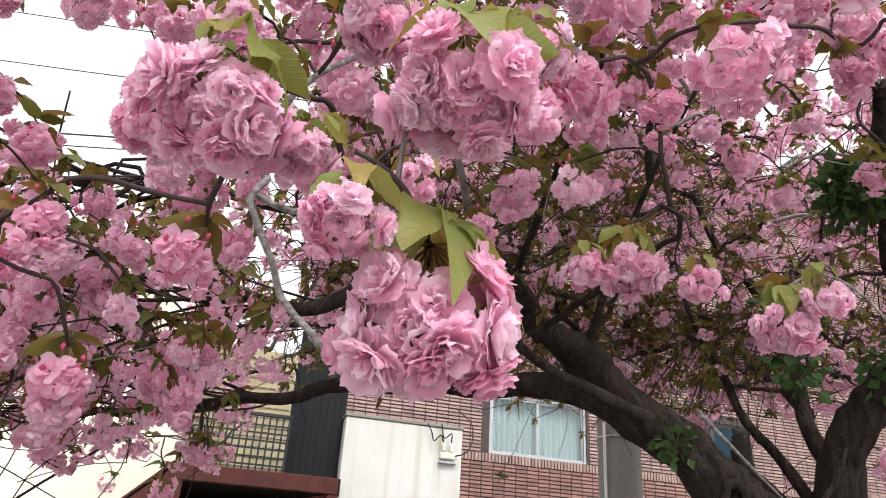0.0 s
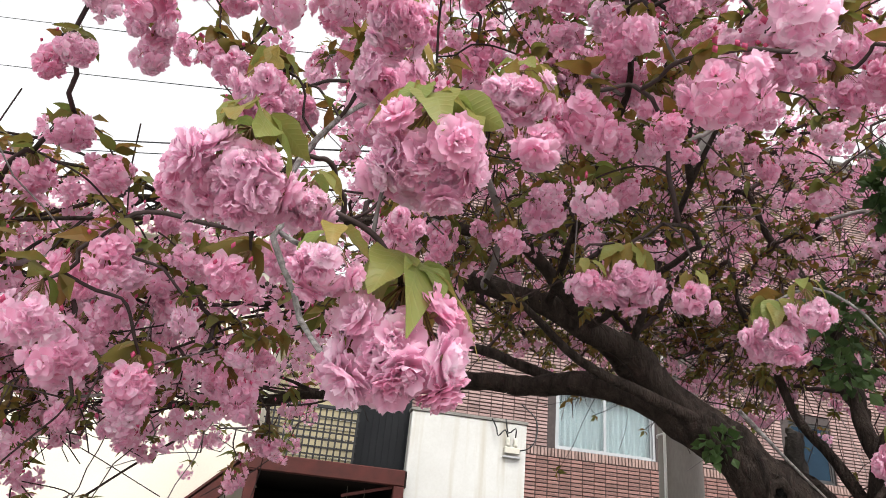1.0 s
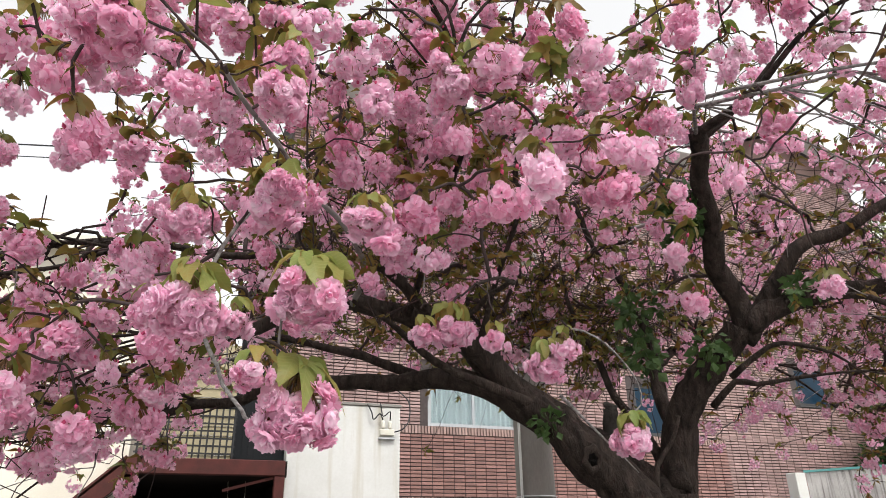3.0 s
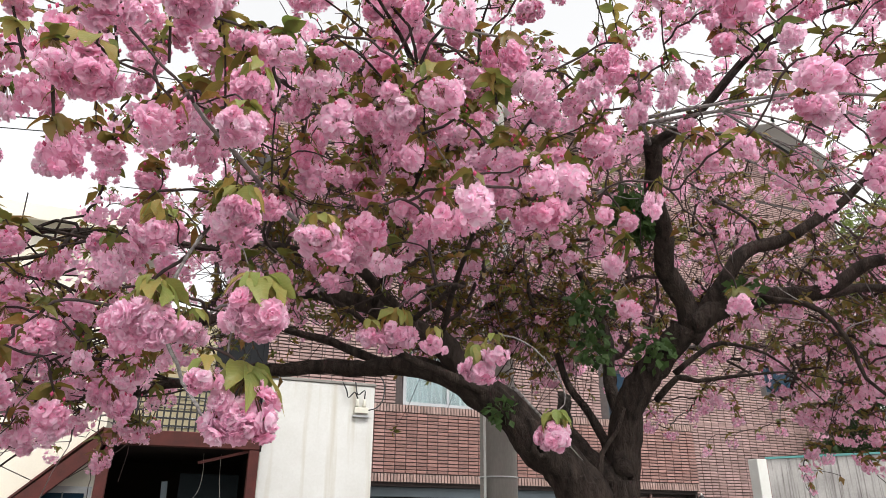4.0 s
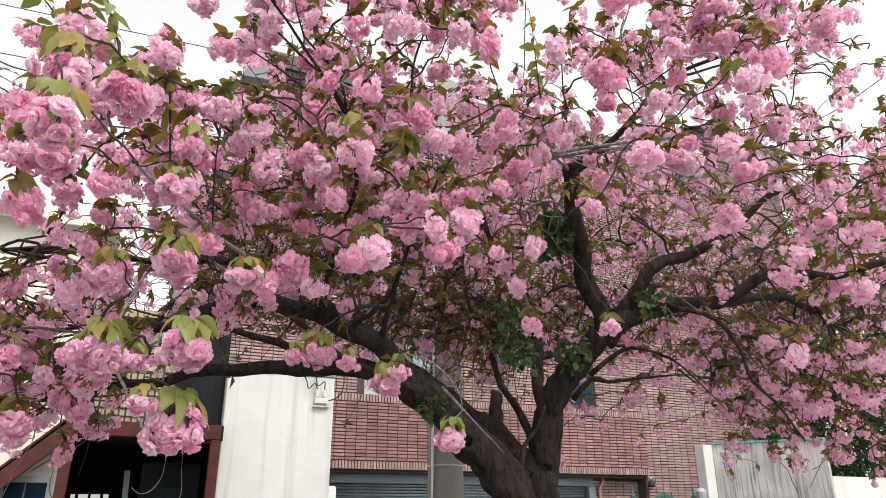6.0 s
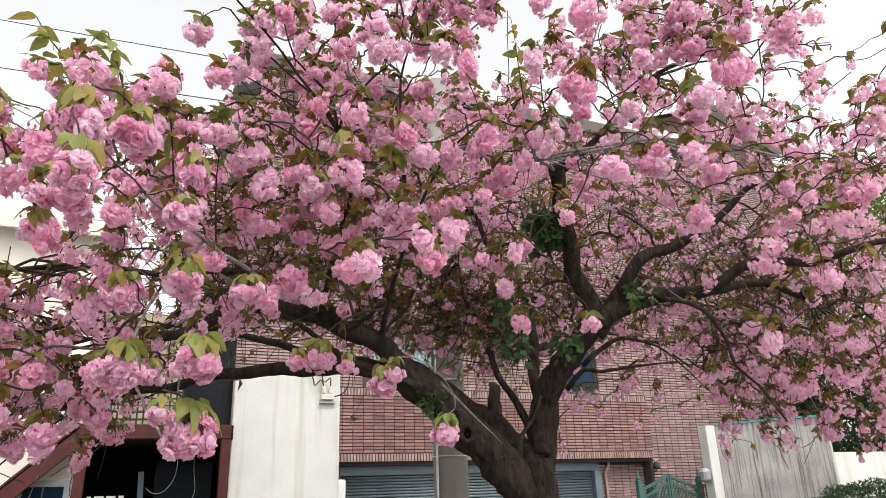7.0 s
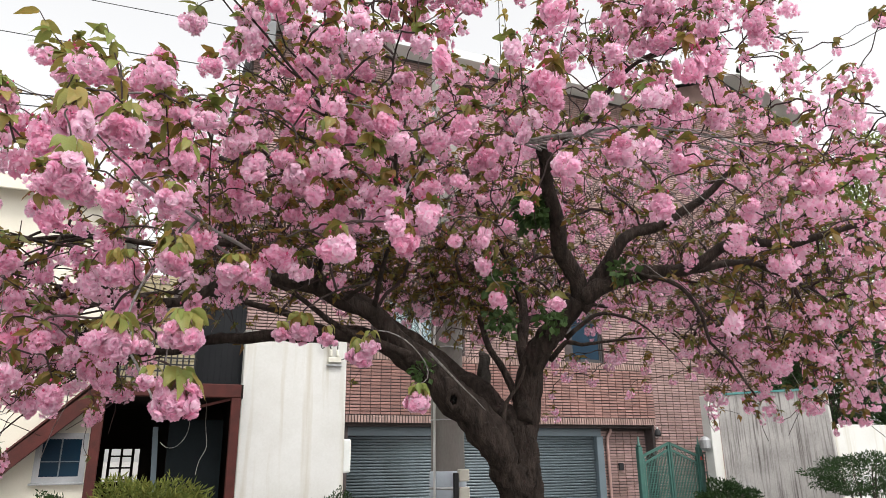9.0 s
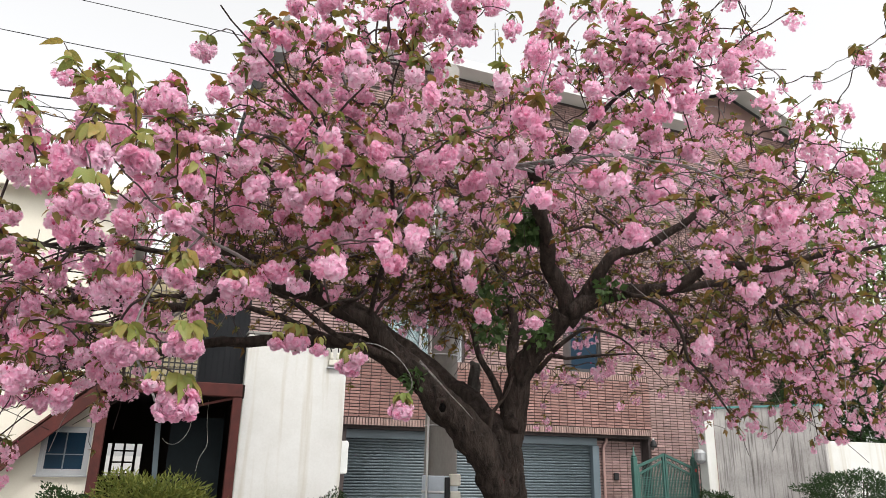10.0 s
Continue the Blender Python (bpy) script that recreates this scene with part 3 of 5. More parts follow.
# ---- green iron gate ----
gate = thing("garden_gate", "green painted iron gate with pointed lattice leaves", "gate", at=(11.95, 12.0, 0))
for x in (11.05, 12.87):
    post = part("post", Build().box(x - 0.06, x + 0.06, 11.94, 12.06, 0, 1.84, c=0.01), GREEN_METAL, gate)
    part("finial", Build().lathe(x, 12.0, [(0.05, 1.84), (0.065, 1.87), (0.03, 1.9), (0.012, 2.08)], 12), GREEN_METAL, post, smooth=True)
for sx in (-1, 1):
    x0, x1 = (11.12, 11.94) if sx < 0 else (11.96, 12.80)
    zl, zr = (1.62, 1.92) if sx < 0 else (1.92, 1.62)
    lf = Build().box(x0, x0 + 0.05, 11.97, 12.03, 0.08, zl).box(x1 - 0.05, x1, 11.97, 12.03, 0.08, zr).box(x0 + 0.05, x1 - 0.05, 11.97, 12.03, 0.08, 0.14)
    lf.bar((x0, 12.0, zl), (x1, 12.0, zr), 0.05, 0.06).bar((x0 + 0.05, 12.0, zl - 0.16), (x1 - 0.05, 12.0, zr - 0.16), 0.035, 0.05)
    leaf = part("gate_leaf", lf, GREEN_METAL, gate)
    lat = Build()
    for i in range(16):
        x = x0 + 0.05 + (x1 - x0 - 0.1) * (i + 0.5) / 16
        zt = zl + (zr - zl) * (x - x0) / (x1 - x0) - 0.17
        lat.box(x - 0.009, x + 0.009, 11.992, 12.008, 0.14, zt)
    for k in range(23):
        z = 0.17 + k * 0.055
        lat.box(x0 + 0.05, x1 - 0.05, 11.985, 11.992, z - 0.008, z + 0.008)
    for i in range(7):
        xa, xb = x0 + (x1 - x0) * i / 7, x0 + (x1 - x0) * (i + 1) / 7
        za, zb = zl + (zr - zl) * i / 7, zl + (zr - zl) * (i + 1) / 7
        for up in (-0.02, -0.12):
            c = spline([(xa, 12.0, za - 0.07), ((xa + xb) / 2, 12.0, (za + zb) / 2 + up), (xb, 12.0, zb - 0.07)], 0.04)
            lat.tube(c, [0.007] * len(c), 5)
        curl = [((xa + xb) / 2 + (0.045 - 0.004 * j) * math.cos(j * 0.8), 11.98, (za + zb) / 2 - 0.24 + (0.045 - 0.004 * j) * math.sin(j * 0.8)) for j in range(11)]
        lat.tube(curl, [0.006] * 11, 5)
    part("lattice", lat, GREEN_METAL, leaf, "wrought iron lattice")
side = Build()
for i in range(7):
    side.box(12.98 + i * 0.075, 12.995 + i * 0.075, 11.99, 12.005, 0.1, 1.66)
for z in (0.1, 0.7, 1.2, 1.66):
    side.box(12.93, 13.46, 11.98, 12.01, z, z + 0.03)
part("side_panel", side, GREEN_METAL, gate)
part("red_mark", Build().box(12.84, 12.90, 11.93, 11.938, 1.52, 1.6, c=0.002), RED_MARK, gate, "small red sticker")

# ---- rendered walls ----
sl = Build().box(1.52, 3.35, 10.35, 10.62, 0, 3.78, c=0.012)
wl_left = solid("wall_left", sl, RENDER_WHITE, "tall white rendered wall slab with rain streaks", "wall", kind="structure")
cp = Build().box(1.50, 3.37, 10.33, 10.64, 3.782, 3.83, c=0.008)
solid("wall_coping", cp, CONCRETE, "thin grey cap on the white wall slab", "wall coping", kind="structure")
mb = thing("meter_box", "narrow white meter box on the edge of the wall slab", "meter box", at=(3.41, 10.45, 1.39))
part("body", Build().box(3.354, 3.475, 10.4, 10.56, 1.39, 1.97, c=0.008), WHITE_METAL, mb)
part("lid", Build().box(3.356, 3.485, 10.385, 10.398, 1.41, 1.95, c=0.004), WHITE_METAL, mb)
jb = thing("junction_box", "cream junction box with black leads on the white wall", "junction box", at=(3.09, 10.33, 3.35))
part("body", Build().box(2.99, 3.23, 10.27, 10.348, 3.31, 3.41, c=0.01), CREAM_PLASTIC, jb)
for x in (3.04, 3.16):
    part("insulator", Build().lathe(x, 10.3, [(0.03, 3.41), (0.036, 3.45), (0.026, 3.48), (0.032, 3.51), (0.02, 3.55)], 12), CREAM_PLASTIC, jb, smooth=True)
part("base_rail", Build().box(2.97, 3.25, 10.28, 10.346, 3.25, 3.28, c=0.004), STEEL, jb)
for pts in ([(3.04, 10.3, 3.55), (2.97, 10.25, 3.65), (2.87, 10.26, 3.55), (2.84, 10.28, 3.67), (2.77, 10.3, 3.81)],
            [(3.16, 10.3, 3.55), (3.14, 10.24, 3.69), (3.03, 10.26, 3.61), (2.99, 10.3, 3.83)],
            [(3.23, 10.3, 3.37), (3.35, 10.22, 3.41), (3.47, 10.25, 3.57), (3.51, 10.4, 3.90), (3.39, 10.8, 4.20)]):
    c = spline(pts, 0.04)
    part("lead", Build().tube(c, [0.011] * len(c), 6), BLACK, jb, "black cable", smooth=True)

# the streaked wall beside the gate runs towards the street
ra, rb = Vector((13.13, 11.45, 0)), Vector((14.35, 9.35, 0))
d_ = (rb - ra).normalized()
nrm = Vector((-d_.y, d_.x, 0))
rw = Build()
q = [ra, rb + d_ * 0.0, rb + nrm * 0.3, ra + nrm * 0.3]
rw.add([(p.x, p.y, z) for z in (0, 3.05) for p in q], [(0, 3, 2, 1), (4, 5, 6, 7), (0, 1, 5, 4), (1, 2, 6, 5), (2, 3, 7, 6), (3, 0, 4, 7)])
solid("wall_right", rw, RENDER_GREY, "white rendered boundary wall with heavy black rain streaks", "wall", kind="structure")
rq = [ra - d_ * 0.03 - nrm * 0.03, rb - nrm * 0.03, rb + nrm * 0.33, ra - d_ * 0.03 + nrm * 0.33]
rc = Build().add([(p.x, p.y, z) for z in (3.054, 3.10) for p in rq], [(0, 3, 2, 1), (4, 5, 6, 7), (0, 1, 5, 4), (1, 2, 6, 5), (2, 3, 7, 6), (3, 0, 4, 7)])
solid("right_wall_coping", rc, TEAL, "teal sheet metal capping on the boundary wall", "wall coping", kind="structure")
ep = Build().box(12.82, 13.11, 11.44, 11.72, 0, 3.05, c=0.01)
solid("wall_pier", ep, RENDER_WHITE, "white rendered pier beside the gate", "wall pier", kind="structure")
fw = Build().box(15.2, 19.5, 10.9, 11.15, 0, 2.36, c=0.01)
solid("wall_far", fw, RENDER_WHITE, "white garden wall further along", "wall", kind="structure")
hx = thing("wall_lantern", "grey hexagonal lantern on the white pier", "lantern", at=(12.66, 11.5, 1.9))
part("body", Build().lathe(12.69, 11.55, [(0.05, 1.72), (0.13, 1.80), (0.14, 1.98), (0.08, 2.05), (0.03, 2.07)], 12), ALU, hx)
part("bracket", Build().box(12.70, 12.819, 11.53, 11.57, 1.86, 1.9), BLACK, hx)

# ---- cream house with the red steel porch ----
cream = thing("cream_house", "old cream-painted house with a rust-red porch frame", "house", at=(-3.0, 10.5, 0))
cw = Build()
CW = (-1.47, -0.76, 1.32, 2.06)
pierced(cw, -9.5, -0.72, 0, 6.0, 10.5, 10.75, [CW])
part("wall", cw, CREAM, cream, "cream painted wall")
part("side_wall", Build().box(-9.5, -9.25, 10.754, 18, 0, 6.0), CREAM, cream)
part("side_wall", Build().box(-0.97, -0.72, 10.754, 18, 2.86, 6.0), CREAM, cream)
part("back_wall", Build().box(-9.246, -0.974, 17.75, 18, 0, 6.0), CREAM, cream)
rf = Build().box(-9.7, -0.5, 10.25, 18.2, 6.004, 6.2, c=0.02)
part("roof", rf, WHITE_METAL, cream, "flat roof with a pale edge")
part("roof_trim", Build().box(-9.7, -0.5, 10.2, 10.248, 5.9, 6.16, c=0.01), CREAM, cream)
wn_ = window_in(cream, CW, 10.47, 1, BLUE_GLASS)
part("transom", Build().box(CW[0] + 0.08, CW[1] - 0.08, 10.484, 10.5, 1.625, 1.64), SHUTTER, wn_)
part("mullion", Build().box(-1.13, -1.112, 10.48, 10.5, 1.4, 1.98), SHUTTER, wn_)
part("room", pierced(Build(), -1.7, -0.75, 1.2, 2.4, 11.6, 11.7, []), DARK_ROOM, cream)
beam = part("beam", Build().box(-0.72, 1.47, 10.0, 10.16, 2.62, 2.84, c=0.012), RED_STEEL, cream, "rust-red steel beam")
for x in (-0.64, 1.40):
    part("post", Build().box(x - 0.075, x + 0.075, 10.01, 10.15, 0, 2.616, c=0.01), RED_STEEL, cream, "rust-red steel post")
part("rafter", Build().bar((-0.6, 10.08, 2.74), (-2.05, 10.08, 1.36), 0.14, 0.2), RED_STEEL, cream, "sloping rust-red edge beam")
part("porch_roof", Build().add([(-0.72, 10.0, 2.86), (-0.72, 10.49, 2.86), (-2.1, 10.49, 1.5), (-2.1, 10.0, 1.5), (-0.72, 10.0, 2.82), (-0.72, 10.49, 2.82), (-2.1, 10.49, 1.46), (-2.1, 10.0, 1.46)],
                               [(0, 3, 2, 1), (4, 5, 6, 7), (0, 1, 5, 4), (3, 7, 6, 2), (0, 4, 7, 3), (1, 2, 6, 5)]), RED_STEEL, cream)
part("brace", Build().bar((1.32, 10.08, 2.6), (0.62, 10.2, 2.42), 0.04, 0.04), RED_STEEL, cream)
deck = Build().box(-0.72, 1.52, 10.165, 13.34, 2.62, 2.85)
part("deck", deck, SHADED_WOOD, cream, "underside of the balcony, its shade put into the colour")
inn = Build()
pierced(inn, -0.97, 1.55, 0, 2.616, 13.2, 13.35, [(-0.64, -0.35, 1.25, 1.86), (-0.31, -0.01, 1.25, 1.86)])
part("porch_wall", inn, SHADED_WOOD, cream, "boards inside the porch, darkened in colour for the shade there")
part("porch_wall", Build().box(1.50, 1.549, 10.7, 13.196, 0, 2.616), SHADED_WOOD, cream)
part("porch_wall", Build().box(-0.97, -0.85, 10.76, 13.196, 0, 2.616), SHADED_WOOD, cream)
part("sheet", Build().box(0.42, 1.3, 10.8, 10.83, 0.0, 2.3), SHADE_SHEET, cream, "near-black sheet inside the porch, coloured to give the shade there")
part("blue_post", Build().bar((0.33, 10.95, 0), (0.21, 10.95, 2.18), 0.085, 0.085), SHUTTER_BOX, cream, "blue-grey inner post")
ladder = thing("step_ladder", "wooden ladder standing in the porch, coloured as if in shade", "ladder", at=(-0.3, 12.6, 0))
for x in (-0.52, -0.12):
    part("rail", Build().bar((x, 12.5, 0), (x, 12.8, 1.95), 0.05, 0.03), SHADED_WOOD, ladder)
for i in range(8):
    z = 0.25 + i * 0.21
    part("rung", Build().box(-0.50, -0.14, 12.49 + z * 0.154, 12.52 + z * 0.154, z - 0.015, z + 0.015), SHADED_WOOD, ladder)
clad = Build()
clad.box(0.72, 1.54, 10.64, 10.8, 2.852, 5.4)
for i in range(8):
    x = 0.76 + i * 0.1
    clad.box(x, x + 0.03, 10.62, 10.639, 2.852, 5.4)
part("cladding", clad, DARK_CLAD, cream, "dark grey ribbed metal cladding")
sid = Build()
for i in range(14):
    z = 2.86 + i * 0.17
    sid.add([(-0.715, 12.6, z), (0.9, 12.6, z), (0.9, 12.57, z + 0.0), (-0.715, 12.57, z), (-0.715, 12.6, z + 0.168), (0.9, 12.6, z + 0.168)],
            [(3, 2, 5, 4), (0, 1, 2, 3), (0, 4, 5, 1)])
part("siding", sid, SIDING, cream, "yellowed horizontal siding behind the balcony")
rail = part("balcony_rail", Build().box(-0.66, 0.74, 10.3, 10.35, 3.62, 3.67, c=0.006), BLACK, cream, "black iron balcony grille")
for i in range(15):
    x = -0.62 + i * 0.095
    part("bar", Build().box(x - 0.013, x + 0.013, 10.31, 10.336, 2.852, 3.62), BLACK, rail)
for z in (2.95, 3.06, 3.17, 3.28, 3.39, 3.50):
    part("bar", Build().box(-0.66, 0.74, 10.337, 10.352, z - 0.012, z + 0.012), BLACK, rail)
for cord in ([(0.30, 10.7, 1.93), (0.40, 10.7, 1.84), (0.56, 10.7, 1.86), (0.70, 10.7, 2.04), (0.74, 10.7, 2.3), (0.72, 10.7, 2.6)], [(0.98, 10.7, 2.6), (1.0, 10.7, 2.2), (1.04, 10.7, 1.85), (0.94, 10.7, 1.62), (0.9, 10.7, 1.4)]):
    c = spline(cord, 0.05)
    part("hanging_cord", Build().tube(c, [0.0035] * len(c), 5), CREAM_PLASTIC, cream, "thin pale cord", smooth=True)

# ---- utility pole ----
PX, PY = 3.48, 5.93
pole = thing("utility_pole", "round grey concrete utility pole with steel bands", "utility pole", at=(PX, PY, 0))
part("shaft", Build().lathe(PX, PY, [(0.215, 0), (0.205, 1.5), (0.195, 3.0), (0.18, 5.0), (0.165, 7.2)], 28), CONCRETE, pole, smooth=True)
for z in (2.07, 2.95):
    part("steel_band", Build().lathe(PX, PY, [(0.206, z - 0.008), (0.211, z - 0.006), (0.211, z + 0.006), (0.206, z + 0.008)], 28), STEEL, pole, "thin steel strap", smooth=True)
part("pole_cover", Build().lathe(PX, PY, [(0.208, 0.9), (0.222, 0.905), (0.222, 1.46), (0.215, 1.475), (0.205, 1.476)], 28), PALE_BLUE, pole, "pale blue plastic climbing guard", smooth=True)
part("cover_band", Build().lathe(PX, PY, [(0.223, 1.27), (0.227, 1.275), (0.227, 1.295), (0.223, 1.30)], 28), STEEL, pole, smooth=True)
tag = Build().box(PX + 0.03, PX + 0.17, PY - 0.26, PY - 0.2, 1.36, 1.5, c=0.012)
part("bracket_box", tag, CREAM_PLASTIC, pole, "cream plastic bracket")
part("bracket_box", Build().box(PX + 0.03, PX + 0.17, PY - 0.26, PY - 0.2, 1.1, 1.3, c=0.012), CREAM_PLASTIC, pole)
part("clamp", Build().box(PX - 0.03, PX + 0.029, PY - 0.26, PY - 0.22, 1.05, 1.46, c=0.006), BLACK, pole, "black clamp")
con = spline([(PX - 0.215, PY - 0.1, 0), (PX - 0.215, PY - 0.1, 1.5), (PX - 0.205, PY - 0.1, 2.8), (PX - 0.19, PY - 0.1, 5.0)], 0.3)
part("conduit", Build().tube(con, [0.014] * len(con), 8), WHITE_METAL, pole, "white cable conduit", smooth=True)


# ---- shrubs and far trees ----
def leaf_cloud(b, rng, n, centre, radii, size, slot=0, shell=0.55, droop=0.2, narrow=0.35):
    """Many small pointed leaves through an uneven rounded volume."""
    def unit(a):
        return a / np.linalg.norm(a, axis=1)[:, None]

    d = unit(rng.normal(size=(n, 3)))
    r = shell + (1 - shell) * rng.random(n) ** 0.6
    w3 = d * 4.6 + np.array(centre)
    r *= 1 + 0.13 * (np.sin(w3[:, 0] * 1.7) * np.cos(w3[:, 1] * 1.3 + 1) + np.sin(w3[:, 2] * 2.1 + w3[:, 0]))
    p = np.array(centre) + d * np.array(radii) * r[:, None]
    ok = p[:, 2] > 0.05
    d, p = d[ok], p[ok]
    k = len(p)
    t = unit(d + rng.normal(size=(k, 3)) * 0.6 + (0, 0, -droop))
    w = unit(np.cross(t, rng.normal(size=(k, 3))))
    u = np.cross(t, w)
    l = (size * rng.uniform(0.7, 1.3, k))[:, None]
    v = np.stack([p, p + t * l * 0.45 + w * l * narrow * 0.5 + u * l * 0.08, p + t * l, p + t * l * 0.45 - w * l * narrow * 0.5 + u * l * 0.08], 1)
    b.add_many(v, [(0, 1, 2), (0, 2, 3)], slot)
    return b


def shrub(name, label, category, centre, radii, n, size, mat, seed, narrow=0.35, stems=5, group=""):
    rng = np.random.default_rng(seed)
    cx, cy, cz = centre
    ob = thing(name, label, category, group, at=(cx, cy, 0))
    st = Build()
    for i in range(stems):
        a = rng.random() * 6.28
        tip = (cx + math.cos(a) * radii[0] * 0.5, cy + math.sin(a) * radii[1] * 0.5, cz + radii[2] * 0.5)
        c = spline([(cx + 0.05 * math.cos(a), cy + 0.05 * math.sin(a), 0), ((cx + tip[0]) / 2 + rng.normal(0, 0.04), (cy + tip[1]) / 2, cz * 0.6), tip], 0.12)
        st.tube(c, np.linspace(0.022, 0.006, len(c)) * (1 + radii[2]), 6)
    part("stems", st, TWIG, ob, smooth=True)
    part("foliage", leaf_cloud(Build(), rng, n, centre, radii, size, 0, narrow=narrow), mat, ob, kind="stuff")
    return ob


shrub("conifer_shrub", "feathery yellow-green conifer shrub before the porch", "shrub", (0.25, 8.0, 0.70), (1.05, 0.6, 0.72), 11000, 0.1, SHRUB_YELLOW, 11, 0.22)
shrub("dark_shrub", "dark green clipped shrub beside the porch", "shrub", (-0.75, 7.6, 0.66), (0.6, 0.45, 0.58), 9000, 0.055, SHRUB_DARK, 12, group="clipped shrubs")
shrub("dark_shrub", "low dark green shrub under the white wall", "shrub", (2.5, 7.5, 0.62), (0.42, 0.38, 0.54), 9000, 0.045, SHRUB_DARK, 13, group="clipped shrubs")
shrub("dark_shrub", "round dark green shrub beside the gate", "shrub", (12.3, 10.6, 0.5), (0.75, 0.6, 0.6), 10000, 0.07, SHRUB_DARK, 14, group="clipped shrubs")
shrub("garden_tree", "small dark green pruned garden tree", "tree", (13.75, 8.3, 1.22), (1.2, 0.8, 0.40), 9500, 0.06, SHRUB_DARK, 15, stems=4)
shrub("garden_tree", "dark green broadleaf tree behind the garden wall", "tree", (18.2, 11.9, 3.5), (2.4, 0.7, 1.9), 9000, 0.18, SHRUB_DARK, 16, stems=4)
shrub("garden_tree", "light spring-green tree rising past the house", "tree", (23.5, 13.5, 8.6), (3.0, 2.4, 4.2), 16000, 0.24, TREE_LIGHT, 17, stems=5)

# ---- overhead wires ----
wires = thing("power_lines", "thin black overhead power lines", "power line", at=(3.4, 5.9, 8.0))
for a, e, sag, r in (((3.4, 5.9, 6.4), (-3.3, 10.2, 8.8), 0.1, 0.008), ((3.4, 5.9, 6.0), (-3.2, 10.4, 7.75), 0.12, 0.013),
                     ((3.4, 5.9, 5.85), (-3.2, 10.4, 7.55), 0.14, 0.009), ((3.4, 5.9, 7.0), (-3.6, 10.0, 9.6), 0.1, 0.007)):
    a, e = np.array(a), np.array(e)
    e2 = a + (e - a) * 3.0
    c = [a + (e2 - a) * t - np.array((0, 0, sag * 4 * t * (1 - t))) for t in np.linspace(0, 1, 16)]
    part("wire", Build().tube(c, [r] * 16, 5), BLACK, wires, smooth=True)


# ---- the cherry tree ----
def frame_of(d, spin=0.0):
    """Axes (3 x 3, columns) whose third one is d."""
    d = np.asarray(d, float)
    d = d / np.linalg.norm(d)
    a = np.cross(d, (0.3, 0.9, 0.2) if abs(d[2]) > 0.8 else (0, 0, 1))
    a /= np.linalg.norm(a)
    c = np.cross(d, a)
    cs, sn = math.cos(spin), math.sin(spin)
    return np.stack([a * cs + c * sn, c * cs - a * sn, d], 1)


def petal(rng, length, width, tilt, turn, lod, start=0.004):
    """One soft petal with a fringed, rippled rim, standing at an angle out of the flower's middle."""
    if lod == 2:
        us, vs = (0.0, 0.4, 0.75, 1.0), (-1, -0.66, -0.33, 0, 0.33, 0.66, 1)
    elif lod == 1:
        us, vs = (0.0, 0.6, 1.0), (-1, 0, 1)
    else:
        us, vs = (0.0, 1.0), (-1, 1)
    shape = {0.0: 0.3, 0.4: 0.78, 0.6: 1.0, 0.75: 1.1, 1.0: 0.86}
    curl = rng.uniform(-0.15, 0.4)
    phase, waves = rng.random() * 6.28, rng.uniform(3.0, 5.0)
    pts = []
    for u in us:
        for j, v in enumerate(vs):
            w = width * 0.5 * shape[u] * v
            l = start + length * u
            if u == 1.0:
                fringe = 0.05 * (-1) ** (j + 1) if lod == 2 else 0.0
                l += length * (fringe + rng.uniform(-0.05, 0.05) - (0.08 if v == 0 else 0.0) - 0.22 * abs(v) ** 3)
            z = length * (curl * u * u * 0.6 + 0.12 * abs(v) * u)
            z += length * ((0.05 + 0.05 * (tilt > 0.5)) * u * u * math.sin(v * waves + phase) if lod == 2 else rng.normal(0, 0.10 if u == 1.0 else 0.03) * (u > 0.5))
            pts.append((l, w, z))
    p = np.array(pts)
    ct, st = math.cos(tilt), math.sin(tilt)
    x, y, z = p[:, 0] * ct - p[:, 2] * st, p[:, 1], p[:, 0] * st + p[:, 2] * ct
    c, s = math.cos(turn), math.sin(turn)
    out = np.stack([x * c - y * s, x * s + y * c, z], 1)
    k = len(vs)
    return out, [(i * k + j, i * k + j + 1, (i + 1) * k + j + 1, (i + 1) * k + j) for i in range(len(us) - 1) for j in range(k - 1)]


RINGS = {2: ((8, -0.25, 0.027, 0.028), (9, 0.05, 0.027, 0.026), (9, 0.36, 0.026, 0.024), (8, 0.68, 0.023, 0.020), (7, 0.98, 0.020, 0.016), (5, 1.3, 0.016, 0.012)),
         1: ((7, -0.05, 0.031, 0.026), (7, 0.45, 0.028, 0.022), (5, 1.0, 0.022, 0.018)),
         0: ((6, 0.05, 0.033, 0.030), (5, 0.75, 0.027, 0.025))}


def flower_arrays(rng, lod):
    b = []
    for count, tilt, length, width in RINGS[lod]:
        off = rng.random() * 6.28
        for i in range(count):
            k = rng.uniform(0.78, 1.15)
            b.append(petal(rng, length * k, width * k * rng.uniform(0.9, 1.15), tilt + rng.normal(0, 0.16 + 0.16 * max(0.0, tilt)), off + (i + rng.normal(0, 0.3)) * 6.283 / count, lod))
    return b


